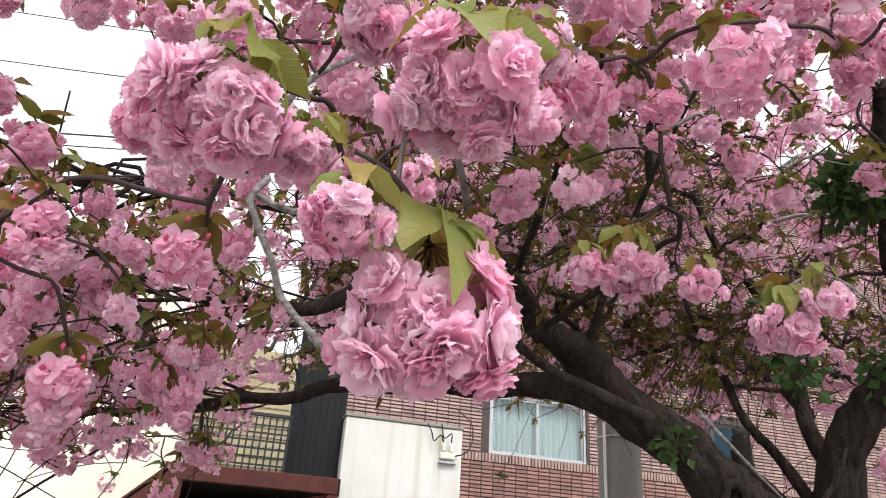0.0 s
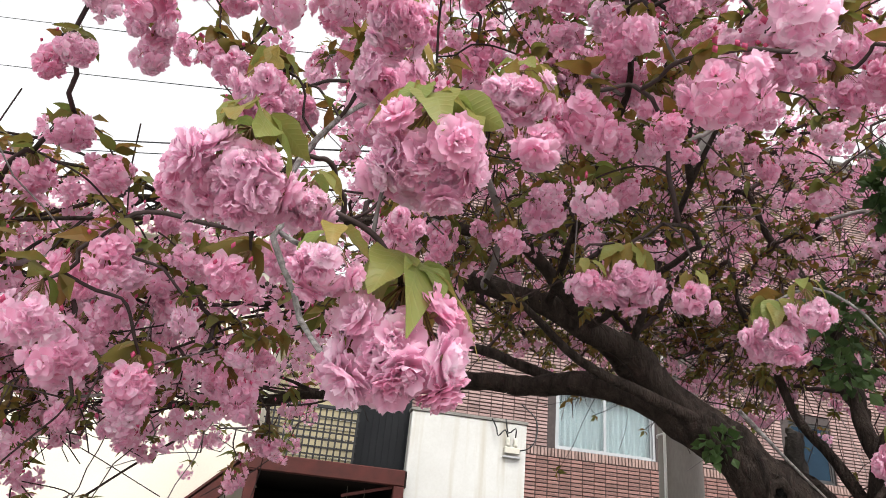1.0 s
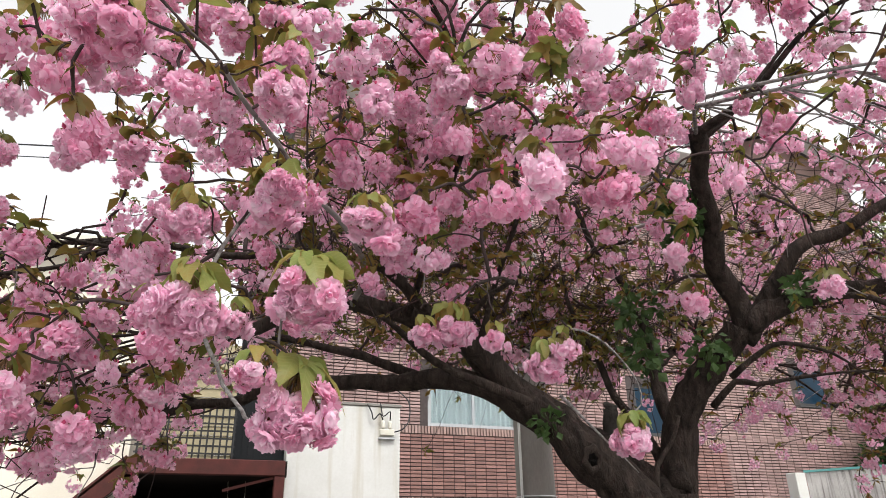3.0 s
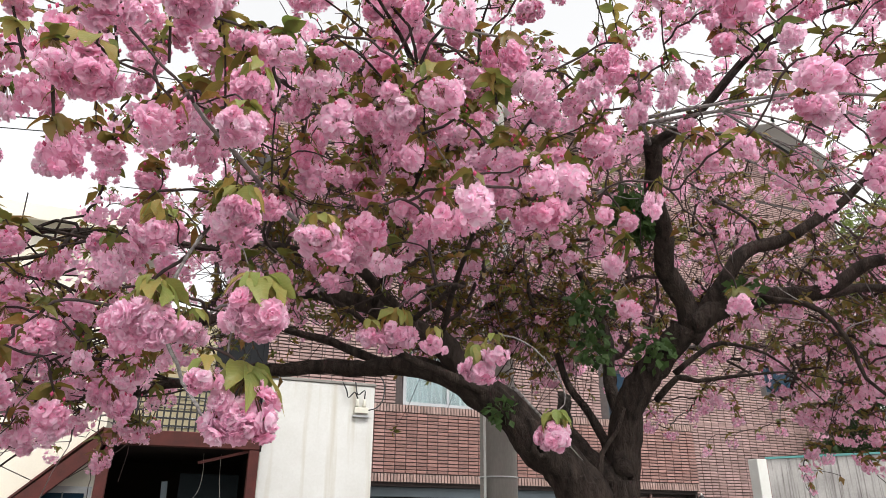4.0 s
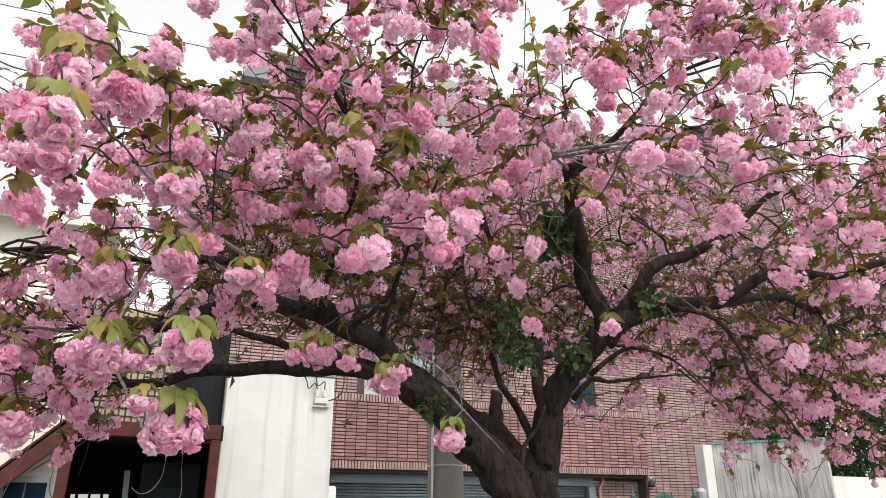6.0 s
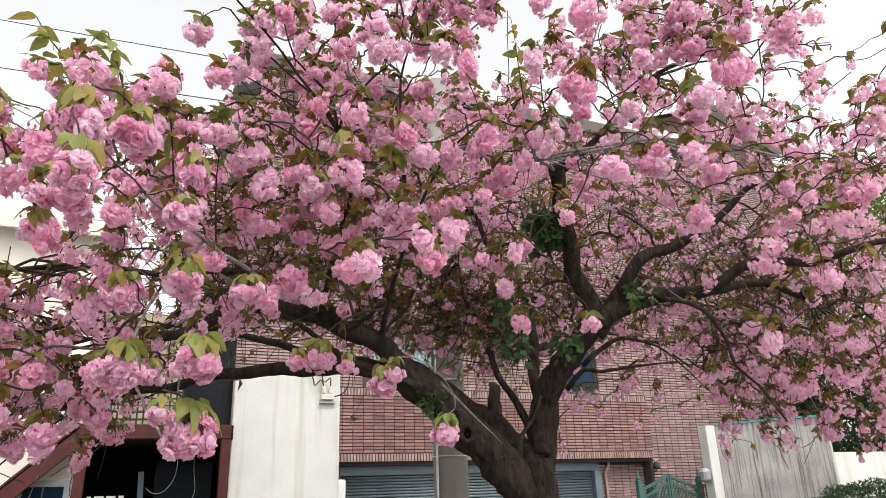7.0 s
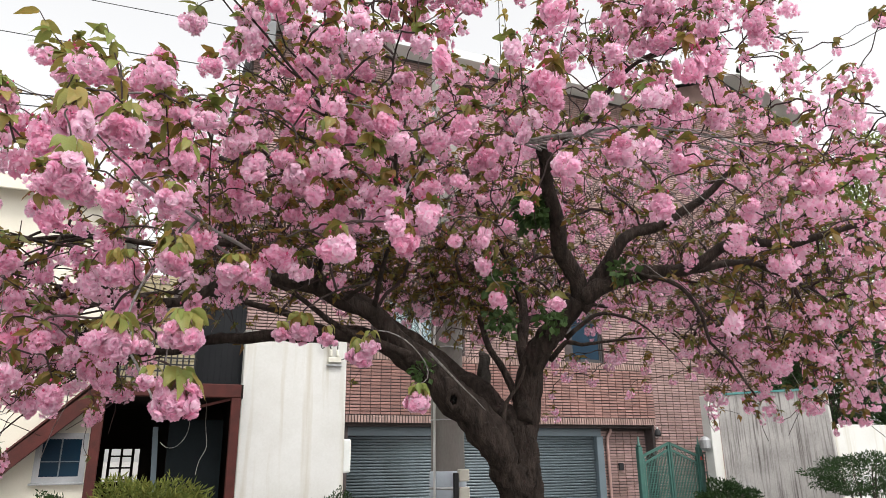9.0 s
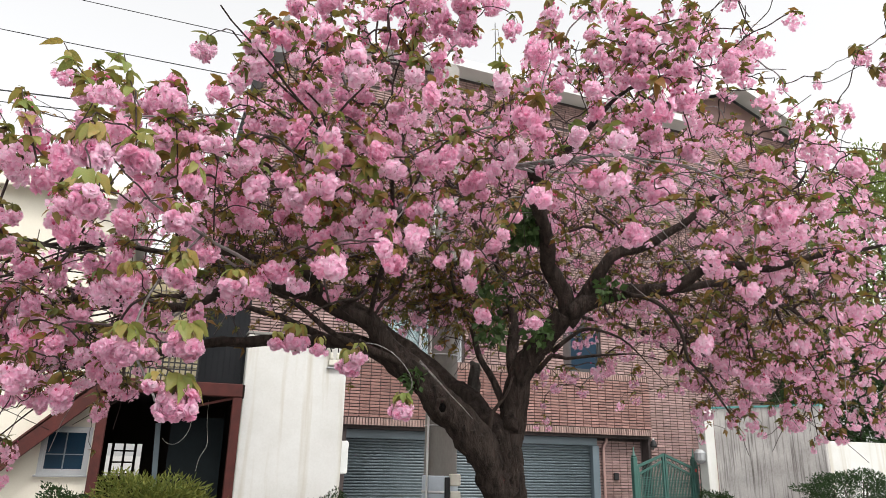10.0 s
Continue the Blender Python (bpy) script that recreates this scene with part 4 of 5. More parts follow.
def leaf_arrays(rng, length, fine):
    """A pointed, folded, drooping leaf along +x with its base at the origin."""
    n = 8 if fine else 3
    us = np.linspace(0, 1, n)
    wide = length * rng.uniform(0.50, 0.64)
    bend = rng.uniform(0.3, 0.85)
    fold = rng.uniform(0.1, 0.4)
    side = rng.normal(0, 0.15)
    pts = []
    for u in us:
        w = wide * 0.5 * (math.sin(math.pi * min(1, u * 0.98 + 0.015) ** 0.85) ** 0.7) * (1 - 0.35 * u ** 3)
        zc = -bend * length * u * u
        yc = side * length * u * u
        tooth = rng.uniform(0.9, 1.1) if fine else 1
        wave = [rng.normal(0, 0.05) * length if fine else 0 for _ in range(2)]
        if fine:
            pts += [(length * u, yc + w * v * tooth, zc + w * fold * abs(v) ** 1.4 + wave[v > 0] * abs(v) * (0 < u < 1) * 0.6) for v in (-1, -0.5, 0, 0.5, 1)]
        else:
            pts += [(length * u, yc + w * v, zc + w * fold * abs(v)) for v in (-1, 0, 1)]
    f = []
    k = 5 if fine else 3
    for i in range(n - 1):
        for j in range(k - 1):
            a = i * k + j
            f.append((a, a + 1, a + k + 1, a + k))
    return np.array(pts), f


def cluster_plan(rng, n, spread, drop, tall=0.78):
    """Where the flowers of a hanging bunch sit below its twig: base points and axes."""
    out = []
    ga = math.pi * (3 - math.sqrt(5))
    off = rng.random() * 6.28
    for i in range(n):
        z = 0.62 - 1.55 * (i + 0.5) / n
        r = math.sqrt(max(0, 1 - z * z))
        d = np.array((r * math.cos(off + ga * i), r * math.sin(off + ga * i), z)) + rng.normal(0, 0.13, 3)
        d /= np.linalg.norm(d)
        base = np.array((0, 0, -drop)) + d * spread * np.array((1, 1, tall)) * rng.uniform(0.5, 1.22)
        out.append((base, d + rng.normal(0, 0.2, 3) + (0, 0, -0.12)))
    return out


def rosette(b, rng, n, size, slot, fine, up=0.02):
    off = rng.random() * 6.28
    for i in range(n):
        v, f = leaf_arrays(rng, size * rng.uniform(0.65, 1.2), fine)
        a = off + (i + rng.normal(0, 0.25)) * 6.283 / n
        e = rng.uniform(-0.75, 0.45)
        m = np.array(Euler((rng.normal(0, 0.45), -e, a), "XYZ").to_matrix())
        b.add(v @ m.T + (0, 0, up + rng.uniform(-0.02, 0.025)), f, slot)


def bunch(seed, lod, n=16, spread=0.062, drop=0.085, leaves=5, leaf_size=0.082, tall=0.78):
    rng = np.random.default_rng(seed)
    b = Build()
    for base, d in cluster_plan(rng, n, spread, drop, tall):
        m = frame_of(d, rng.random() * 6.28) * rng.uniform(0.85, 1.12)
        for v, f in flower_arrays(rng, lod):
            b.add(v @ m.T + base, f, 0)
        if lod:
            mid = base * 0.45 + np.array((0, 0, 0.012))
            b.tube([(0, 0, 0), mid, base], [0.0012] * 3, 3, 2, cap=False)
    rosette(b, rng, leaves, leaf_size, 1, lod > 0)
    for _ in range(4 if lod else 2):
        a = rng.random() * 6.28
        p = np.array((math.cos(a) * 0.05, math.sin(a) * 0.05, rng.uniform(-0.07, 0.0))) * rng.uniform(0.8, 1.5)
        b.add([p + q for q in ((0, 0, -0.011), (0.007, 0, 0), (0, 0.007, 0), (-0.007, 0, 0), (0, -0.007, 0), (0, 0, 0.01))],
              [(0, 2, 1), (0, 3, 2), (0, 4, 3), (0, 1, 4), (5, 1, 2), (5, 2, 3), (5, 3, 4), (5, 4, 1)], 3)
    return b


TREE_AT = (2.88, 2.90, 0.0)
tree = thing("cherry_tree", "old double-flowered pink cherry tree in full bloom", "tree", at=TREE_AT)
INV = Matrix.Translation(-Vector(TREE_AT))

# limbs: course, thickness at either end
COURSES = []


def limb(name, ctrl, r0, r1, sides=12, lump=0.24, mat=None, smooth=True):
    c = spline(ctrl, 0.05 if r0 > 0.05 else 0.08)
    wob = np.array([[noise.noise(Vector((i * (0.15 if r0 > 0.05 else 0.24), len(COURSES) * 3.1, k * 9.0))) for k in range(3)] for i in range(len(c))]) * min(0.05, r0 * 1.1)
    wob[0] = wob[-1] = 0
    c = c + wob
    t = np.linspace(0, 1, len(c))
    rad = r0 + (r1 - r0) * t ** 0.8
    rad = rad * (1 + 0.07 * np.array([noise.noise(Vector((i * 0.3, len(COURSES) * 7.7, 1.5))) for i in range(len(c))]))
    COURSES.append((c, rad))
    return part(name, Build().tube(c, rad, sides, 0, True, lump, len(COURSES) * 1.7, 0.13 if sides > 24 else 0.0), mat or BARK, tree, smooth=smooth)


c0 = spline([(2.88, 2.90, -0.05), (2.86, 2.88, 0.35), (2.84, 2.86, 0.9), (2.81, 2.84, 1.38), (2.77, 2.80, 1.66), (2.76, 2.80, 1.86)], 0.04)
r_t = 0.142 + 0.12 * np.exp(-np.linspace(0, 1.86, len(c0)) / 0.22) - 0.02 * np.linspace(0, 1, len(c0)) ** 4
COURSES.append((c0, r_t))
part("trunk", Build().tube(c0, r_t, 72, 0, True, 0.24, 3.3, 0.16), BARK, tree, "dark, rough, furrowed cherry bark", smooth=True)
limb("limb", [(2.79, 2.82, 1.36), (2.47, 2.78, 1.83), (2.25, 2.82, 2.07), (2.06, 2.94, 2.27), (1.89, 3.07, 2.45), (1.78, 3.15, 2.53)], 0.165, 0.108, 48)
limb("limb", [(1.93, 3.04, 2.42), (1.70, 3.22, 2.56), (1.44, 3.43, 2.61), (1.13, 3.61, 2.61), (0.82, 3.73, 2.61), (0.28, 3.92, 2.53), (-0.27, 3.97, 2.38), (-0.9, 3.9, 2.25)], 0.085, 0.014, 14)
limb("limb", [(1.96, 3.00, 2.38), (1.78, 3.10, 2.58), (1.63, 3.08, 2.72), (1.38, 3.04, 2.81), (1.15, 3.0, 2.88), (0.81, 2.96, 2.9), (0.6, 2.99, 2.89), (0.21, 3.04, 2.72), (-0.29, 2.95, 2.73), (-0.76, 2.96, 2.62)], 0.095, 0.012, 14)
limb("limb", [(2.72, 2.81, 1.80), (2.67, 3.06, 2.07), (2.50, 3.43, 2.34), (2.21, 3.69, 2.65), (1.89, 3.69, 2.86), (1.49, 3.32, 2.89)], 0.092, 0.058, 28)
limb("limb", [(2.0, 2.95, 2.36), (1.41, 2.93, 2.56), (1.15, 2.89, 2.67), (0.97, 2.78, 2.75), (0.74, 2.68, 2.83)], 0.04, 0.01, 10)
limb("limb", [(1.38, 3.04, 2.81), (1.01, 2.75, 3.02), (0.62, 2.6, 3.04), (0.16, 2.67, 3.03), (-0.32, 2.65, 3.01), (-0.81, 2.64, 2.96), (-1.4, 2.5, 2.85)], 0.042, 0.004, 10)
limb("limb", [(2.80, 2.84, 1.40), (2.86, 2.90, 1.82), (2.88, 2.81, 2.18), (2.95, 2.66, 2.48), (3.09, 2.38, 2.82)], 0.128, 0.088, 40)
limb("limb", [(3.12, 2.38, 2.74), (3.01, 2.31, 3.07), (2.81, 2.17, 3.33), (2.67, 2.04, 3.55), (2.5, 1.82, 3.76)], 0.078, 0.05, 12)
limb("limb", [(3.12, 2.38, 2.74), (3.28, 2.17, 3.09), (3.39, 2.04, 3.28), (3.60, 1.94, 3.35), (3.80, 1.75, 3.5), (4.1, 1.5, 3.75), (4.5, 1.3, 3.9)], 0.072, 0.006, 12)
limb("limb", [(3.12, 2.34, 2.80), (3.24, 2.26, 2.88), (3.48, 2.12, 2.98), (3.76, 1.9, 3.0), (3.96, 1.66, 3.12), (4.2, 1.34, 3.1), (4.42, 1.03, 3.11), (4.8, 0.7, 3.2)], 0.075, 0.008, 12)
limb("limb", [(3.44, 2.05, 2.96), (3.52, 1.80, 2.86), (3.60, 1.72, 2.74), (3.67, 1.67, 2.55), (3.67, 1.62, 2.38), (3.74, 1.53, 2.24), (3.84, 1.45, 2.0)], 0.022, 0.006, 8)
limb("limb", [(3.0, 2.42, 2.50), (3.10, 2.28, 2.63), (3.19, 2.18, 2.67), (3.37, 2.02, 2.59), (3.52, 1.90, 2.38), (3.62, 1.8, 2.2)], 0.02, 0.002, 8)
limb("limb", [(2.90, 2.50, 2.34), (2.94, 2.33, 2.46), (3.02, 2.24, 2.42), (3.15, 2.07, 2.42), (3.35, 1.85, 2.43), (3.5, 1.7, 2.38)], 0.022, 0.002, 8)
limb("limb", [(2.79, 2.75, 1.90), (2.94, 2.90, 2.27), (3.00, 3.10, 2.59), (3.05, 3.21, 2.96), (3.01, 3.31, 3.36), (2.81, 3.42, 3.74), (2.69, 3.45, 4.13)], 0.062, 0.018, 14)
limb("limb", [(2.79, 2.79, 1.86), (2.87, 2.99, 2.09), (2.85, 3.16, 2.34), (2.79, 3.28, 2.55), (2.71, 3.36, 2.81), (2.59, 3.42, 3.14), (2.52, 3.47, 3.58)], 0.045, 0.010, 12)
limb("limb", [(2.58, 2.72, 1.86), (2.60, 2.71, 2.02), (2.70, 2.68, 2.16), (2.74, 2.62, 2.3)], 0.022, 0.008, 10)
limb("sawn_stub", [(2.74, 3.19, 1.88), (2.72, 3.29, 2.13), (2.71, 3.34, 2.34), (2.71, 3.33, 2.45), (2.71, 3.33, 2.47)], 0.075, 0.036, 18, 0.6, LICHEN_BARK)
# a rotted knothole with a swollen lip
kd = Vector((-0.35, -0.93, -0.1)).normalized()
km = np.array(kd.to_track_quat("Z", "Y").to_matrix())
kc = np.array((2.165, 2.70, 2.04))
for nm, prof, mt in (("knot_lip", [(0.075, -0.05), (0.07, 0.0), (0.052, 0.014), (0.036, 0.006), (0.03, -0.02)], BARK), ("knothole", [(0.034, -0.012), (0.02, -0.02), (0.004, -0.024)], HOLLOW)):
    kb = Build().lathe(0, 0, prof, 18)
    v = kb.v[0] * (0.8, 1.15, 1) * (1 + 0.12 * np.sin(np.arange(len(kb.v[0])) * 2.1)[:, None] * (1, 1, 0))
    kb.v[0] = v @ km.T + kc
    part(nm, kb, mt, tree, smooth=True)
limb("limb", [(1.15, 3.0, 2.88), (1.05, 2.1, 3.15), (1.0, 1.68, 3.31), (0.78, 1.26, 3.47), (0.49, 1.0, 3.59), (0.13, 0.74, 3.77)], 0.022, 0.004, 9)
limb("limb", [(1.63, 3.08, 2.72), (1.6, 2.33, 3.33), (1.74, 1.89, 3.78), (1.99, 1.49, 4.01)], 0.024, 0.004, 9)
limb("limb", [(2.5, 1.82, 3.74), (2.64, 1.5, 3.84), (2.85, 1.08, 4.14), (3.3, 0.64, 4.22)], 0.028, 0.004, 9)
limb("limb", [(2.5, 1.82, 3.74), (2.02, 1.3, 3.51), (1.7, 0.91, 3.42)], 0.012, 0.005, 8, mat=LICHEN_TWIG)
limb("limb", [(2.16, 1.45, 3.58), (1.98, 1.23, 3.45), (2.37, 0.85, 3.44), (2.63, 0.55, 3.33), (2.9, 0.37, 3.20)], 0.011, 0.005, 8, mat=LICHEN_TWIG)
limb("limb", [(2.69, 3.45, 4.1), (2.75, 3.7, 4.3), (2.9, 3.9, 4.5)], 0.026, 0.006, 8)
limb("limb", [(2.99, 3.08, 2.58), (3.4, 3.6, 2.9), (4.2, 4.0, 3.2), (5.2, 4.3, 3.2), (5.9, 4.2, 2.8)], 0.045, 0.008, 9)
limb("limb", [(3.76, 1.9, 3.0), (4.6, 2.0, 3.15), (5.4, 2.1, 3.0), (5.9, 2.2, 2.6)], 0.04, 0.012, 9)
limb("limb", [(1.44, 3.43, 2.61), (0.9, 3.95, 2.9), (0.3, 4.4, 3.1), (-0.4, 4.7, 3.0)], 0.04, 0.014, 9)
limb("limb", [(0.81, 2.96, 2.9), (0.6, 1.9, 2.75), (0.2, 1.2, 2.72), (-0.05, 0.72, 2.70)], 0.019, 0.006, 8, mat=PALE_TWIG)
limb("limb", [(1.38, 3.04, 2.81), (1.3, 2.0, 2.72), (1.05, 1.4, 2.52), (0.78, 1.1, 2.36)], 0.02, 0.005, 8)

FAN = (0.82, 1.3, 3.43)  # where a spray of dark upright shoots parts
limb("limb", [(1.6, 2.33, 3.33), (1.4, 1.95, 3.7), (1.08, 1.6, 3.66), FAN, (0.71, 1.2, 3.53), (0.57, 1.15, 3.59), (0.39, 1.1, 3.69), (0.21, 1.0, 3.81)], 0.018, 0.004, 8)
limb("limb", [FAN, (0.86, 1.25, 3.57), (0.99, 1.2, 3.76), (1.07, 1.15, 3.85), (1.12, 1.1, 4.1)], 0.009, 0.003, 7)
limb("limb", [FAN, (0.74, 1.2, 3.59), (0.55, 1.15, 3.72), (0.47, 1.1, 3.92)], 0.009, 0.003, 7)
limb("limb", [FAN, (0.62, 1.2, 3.44), (0.45, 1.1, 3.47), (0.3, 1.05, 3.5)], 0.008, 0.003, 7)
limb("limb", [(1.45, 1.98, 3.55), (1.1, 1.5, 3.4), (0.88, 1.3, 3.27), (0.67, 1.15, 3.21), (0.48, 1.0, 3.23), (0.36, 0.9, 3.2)], 0.012, 0.003, 7)
limb("limb", [(1.4, 1.95, 3.7), (1.38, 1.85, 3.99), (1.36, 1.8, 4.2), (1.39, 1.7, 4.39)], 0.018, 0.005, 8)
limb("limb", [(2.05, 1.38, 3.52), (2.34, 1.1, 3.51), (2.45, 1.0, 3.51), (2.58, 0.9, 3.52), (2.75, 0.8, 3.44), (2.83, 0.7, 3.32), (2.95, 0.6, 3.22)], 0.011, 0.004, 8, mat=LICHEN_TWIG)
limb("limb", [(2.64, 1.9, 3.8), (2.85, 1.85, 4.0), (3.03, 1.75, 4.22), (3.15, 1.65, 4.39), (3.27, 1.6, 4.51), (3.46, 1.5, 4.58), (3.72, 1.4, 4.67), (3.97, 1.3, 4.62)], 0.022, 0.004, 8)
limb("limb", [(1.62, 2.35, 3.45), (1.83, 2.2, 3.83), (1.97, 2.1, 3.96), (2.06, 2.0, 4.05), (2.21, 1.9, 4.1)], 0.022, 0.008, 8, mat=PALE_TWIG)
limb("limb", [(0.6, 2.6, 2.95), (0.3, 1.7, 2.7), (0.27, 1.4, 2.75), (0.24, 1.3, 2.97), (0.23, 1.2, 3.14)], 0.008, 0.003, 7)

limb("lichened_twig", [(0.2, 1.2, 2.72), (0.03, 1.02, 2.42), (-0.035, 0.93, 2.2), (-0.012, 0.90, 2.12), (-0.03, 0.87, 2.07), (0.018, 0.90, 1.99), (0.03, 0.91, 1.95), (0.078, 0.82, 1.875), (0.09, 0.78, 1.845), (0.13, 0.69, 1.85), (0.165, 0.62, 1.90)],
     0.0065, 0.0035, 9, 0.7, mat=LICHEN_TWIG)
limb("lichened_twig", [(-0.02, 0.88, 2.08), (0.03, 0.84, 2.05), (0.06, 0.82, 2.06), (0.075, 0.79, 2.08)], 0.005, 0.003, 8, 0.6, mat=LICHEN_TWIG)
twig_rng = np.random.default_rng(77)
for k in range(9):  # grey twigs that arch out and droop from the pale bough
    o = np.array(((2.1, 1.36, 3.54), (2.34, 1.1, 3.51), (2.58, 0.9, 3.52))[k % 3])
    e = o + (twig_rng.uniform(0.7, 1.3), twig_rng.uniform(-0.4, 0.1), twig_rng.uniform(-0.65, -0.05))
    m = (o + e) / 2 + (0, 0, twig_rng.uniform(0.08, 0.2))
    limb("grey_twig", [o, (o + m) / 2 + twig_rng.normal(0, 0.03, 3), m, (m + e) / 2 + twig_rng.normal(0, 0.04, 3), e], 0.006, 0.0025, 7, mat=LICHEN_TWIG)
limb("hanging_twig", [(0.96, 0.98, 2.16), (1.035, 0.97, 2.20), (1.129, 0.98, 2.185), (1.214, 1.0, 2.14), (1.285, 1.01, 2.063), (1.30, 1.02, 1.99), (1.25, 1.015, 1.96)], 0.0034, 0.0022, 6, mat=LICHEN_TWIG)
limb("dead_stick", [(1.927, 2.60, 2.371), (2.048, 2.585, 2.256), (2.193, 2.565, 2.108), (2.353, 2.55, 1.958)], 0.012, 0.003, 6, 0.5, mat=LICHEN_TWIG)

# hanging bunches, branch by branch, from the ones nearest the path outwards
NEAR = [(0.167, 0.614, 1.832), (-0.063, 0.634, 2.033), (0.163, 0.532, 2.05), (0.698, 1.10, 2.195), (0.955, 0.985, 2.075), (1.25, 1.015, 1.88)]
FRONT_LEFT = [(-0.23, 0.12, 2.64), (-0.20, -0.05, 2.41), (-0.09, 0.28, 2.70), (0.08, 0.62, 2.59), (0.12, 0.78, 2.83),
              (0.11, 0.65, 2.35), (0.345, 0.78, 2.37), (-0.10, 0.90, 2.35), (-0.27, 0.43, 2.54), (-0.43, 1.17, 2.68), (0.11, 0.85, 2.42), (-0.06, 1.04, 2.42)]
FRONT_TOP = [(0.09, 1.07, 3.69), (0.19, 0.93, 3.35), (0.735, 0.55, 3.55), (0.58, 0.73, 2.82), (0.78, 1.02, 3.17), (1.065, 0.74, 3.40), (1.65, 1.30, 4.16),
             (1.46, 1.35, 3.38), (1.06, 0.91, 2.82), (0.34, 0.96, 3.10), (0.58, 0.81, 2.82), (0.11, 0.82, 2.68), (-0.10, 0.62, 2.55)]
MIDDLE = [(2.05, 1.85, 3.65), (1.77, 1.40, 2.82), (1.76, 1.21, 2.66), (1.86, 1.32, 2.48), (1.95, 0.84, 3.40), (2.06, 0.58, 3.32), (2.13, 0.43, 3.06), (2.22, 0.35, 2.75),
          (2.10, 0.98, 3.17), (1.01, 1.06, 2.90), (1.75, 1.39, 3.30), (1.97, 1.47, 2.96), (0.79, 1.25, 3.03), (1.11, 1.37, 3.19), (1.03, 0.99, 2.77)]
RIGHT_TOP = [(2.63, 1.24, 4.40), (2.87, 0.93, 4.20), (2.85, 0.64, 4.13), (2.85, 0.30, 3.98), (3.11, 0.14, 3.96), (2.99, 0.23, 3.76), (4.31, 0.75, 4.34), (3.12, 0.72, 3.76), (3.18, 0.54, 3.52)]
RIGHT_LOW = [(2.86, 0.07, 2.89), (3.58, 0.49, 2.73), (2.98, 0.72, 2.33), (2.96, 0.33, 2.54), (5.34, 4.60, 3.09), (5.62, 5.06, 2.33), (5.88, 3.94, 2.15), (6.36, 3.0, 2.09), (5.33, 1.84, 2.30)]
LEFT_BACK = [(-0.59, 1.51, 3.58), (-0.52, 1.83, 2.17), (-0.70, 1.43, 2.72), (-0.97, 2.65, 2.93), (0.0, 1.30, 2.95), (-0.58, 1.62, 1.98), (-0.25, 2.99, 2.38), (-0.47, 3.05, 2.47), (-0.16, 1.32, 2.56)]
BESIDE = [(0.07, 0.55, 1.885), (0.174, 0.785, 2.086), (-0.14, 0.70, 2.045), (0.60, 1.11, 2.18), (0.81, 1.03, 2.16), (0.98, 0.92, 2.12), (0.03, 0.68, 2.03)]
OVER_STREET = [(-0.69, 1.15, 2.95), (-0.64, 1.27, 3.13), (-0.8, 1.39, 3.01), (-0.72, 1.51, 3.02), (-0.45, 1.15, 2.7), (-0.46, 1.27, 3.02),
               (-0.78, 1.51, 2.75), (-0.4, 1.27, 3.14), (-0.49, 1.39, 2.75), (-0.92, 1.51, 3.28), (-0.54, 1.15, 2.89), (0.08, 1.15, 2.55), (0.43, 1.0, 2.43), (-0.12, 1.3, 2.13), (-0.38, 1.2, 2.09)]
HERO = NEAR + FRONT_LEFT + FRONT_TOP[3:6] + BESIDE
KNOWN = FRONT_TOP[:3] + FRONT_TOP[6:] + MIDDLE + RIGHT_TOP + RIGHT_LOW + LEFT_BACK + OVER_STREET
rng = np.random.default_rng(42)


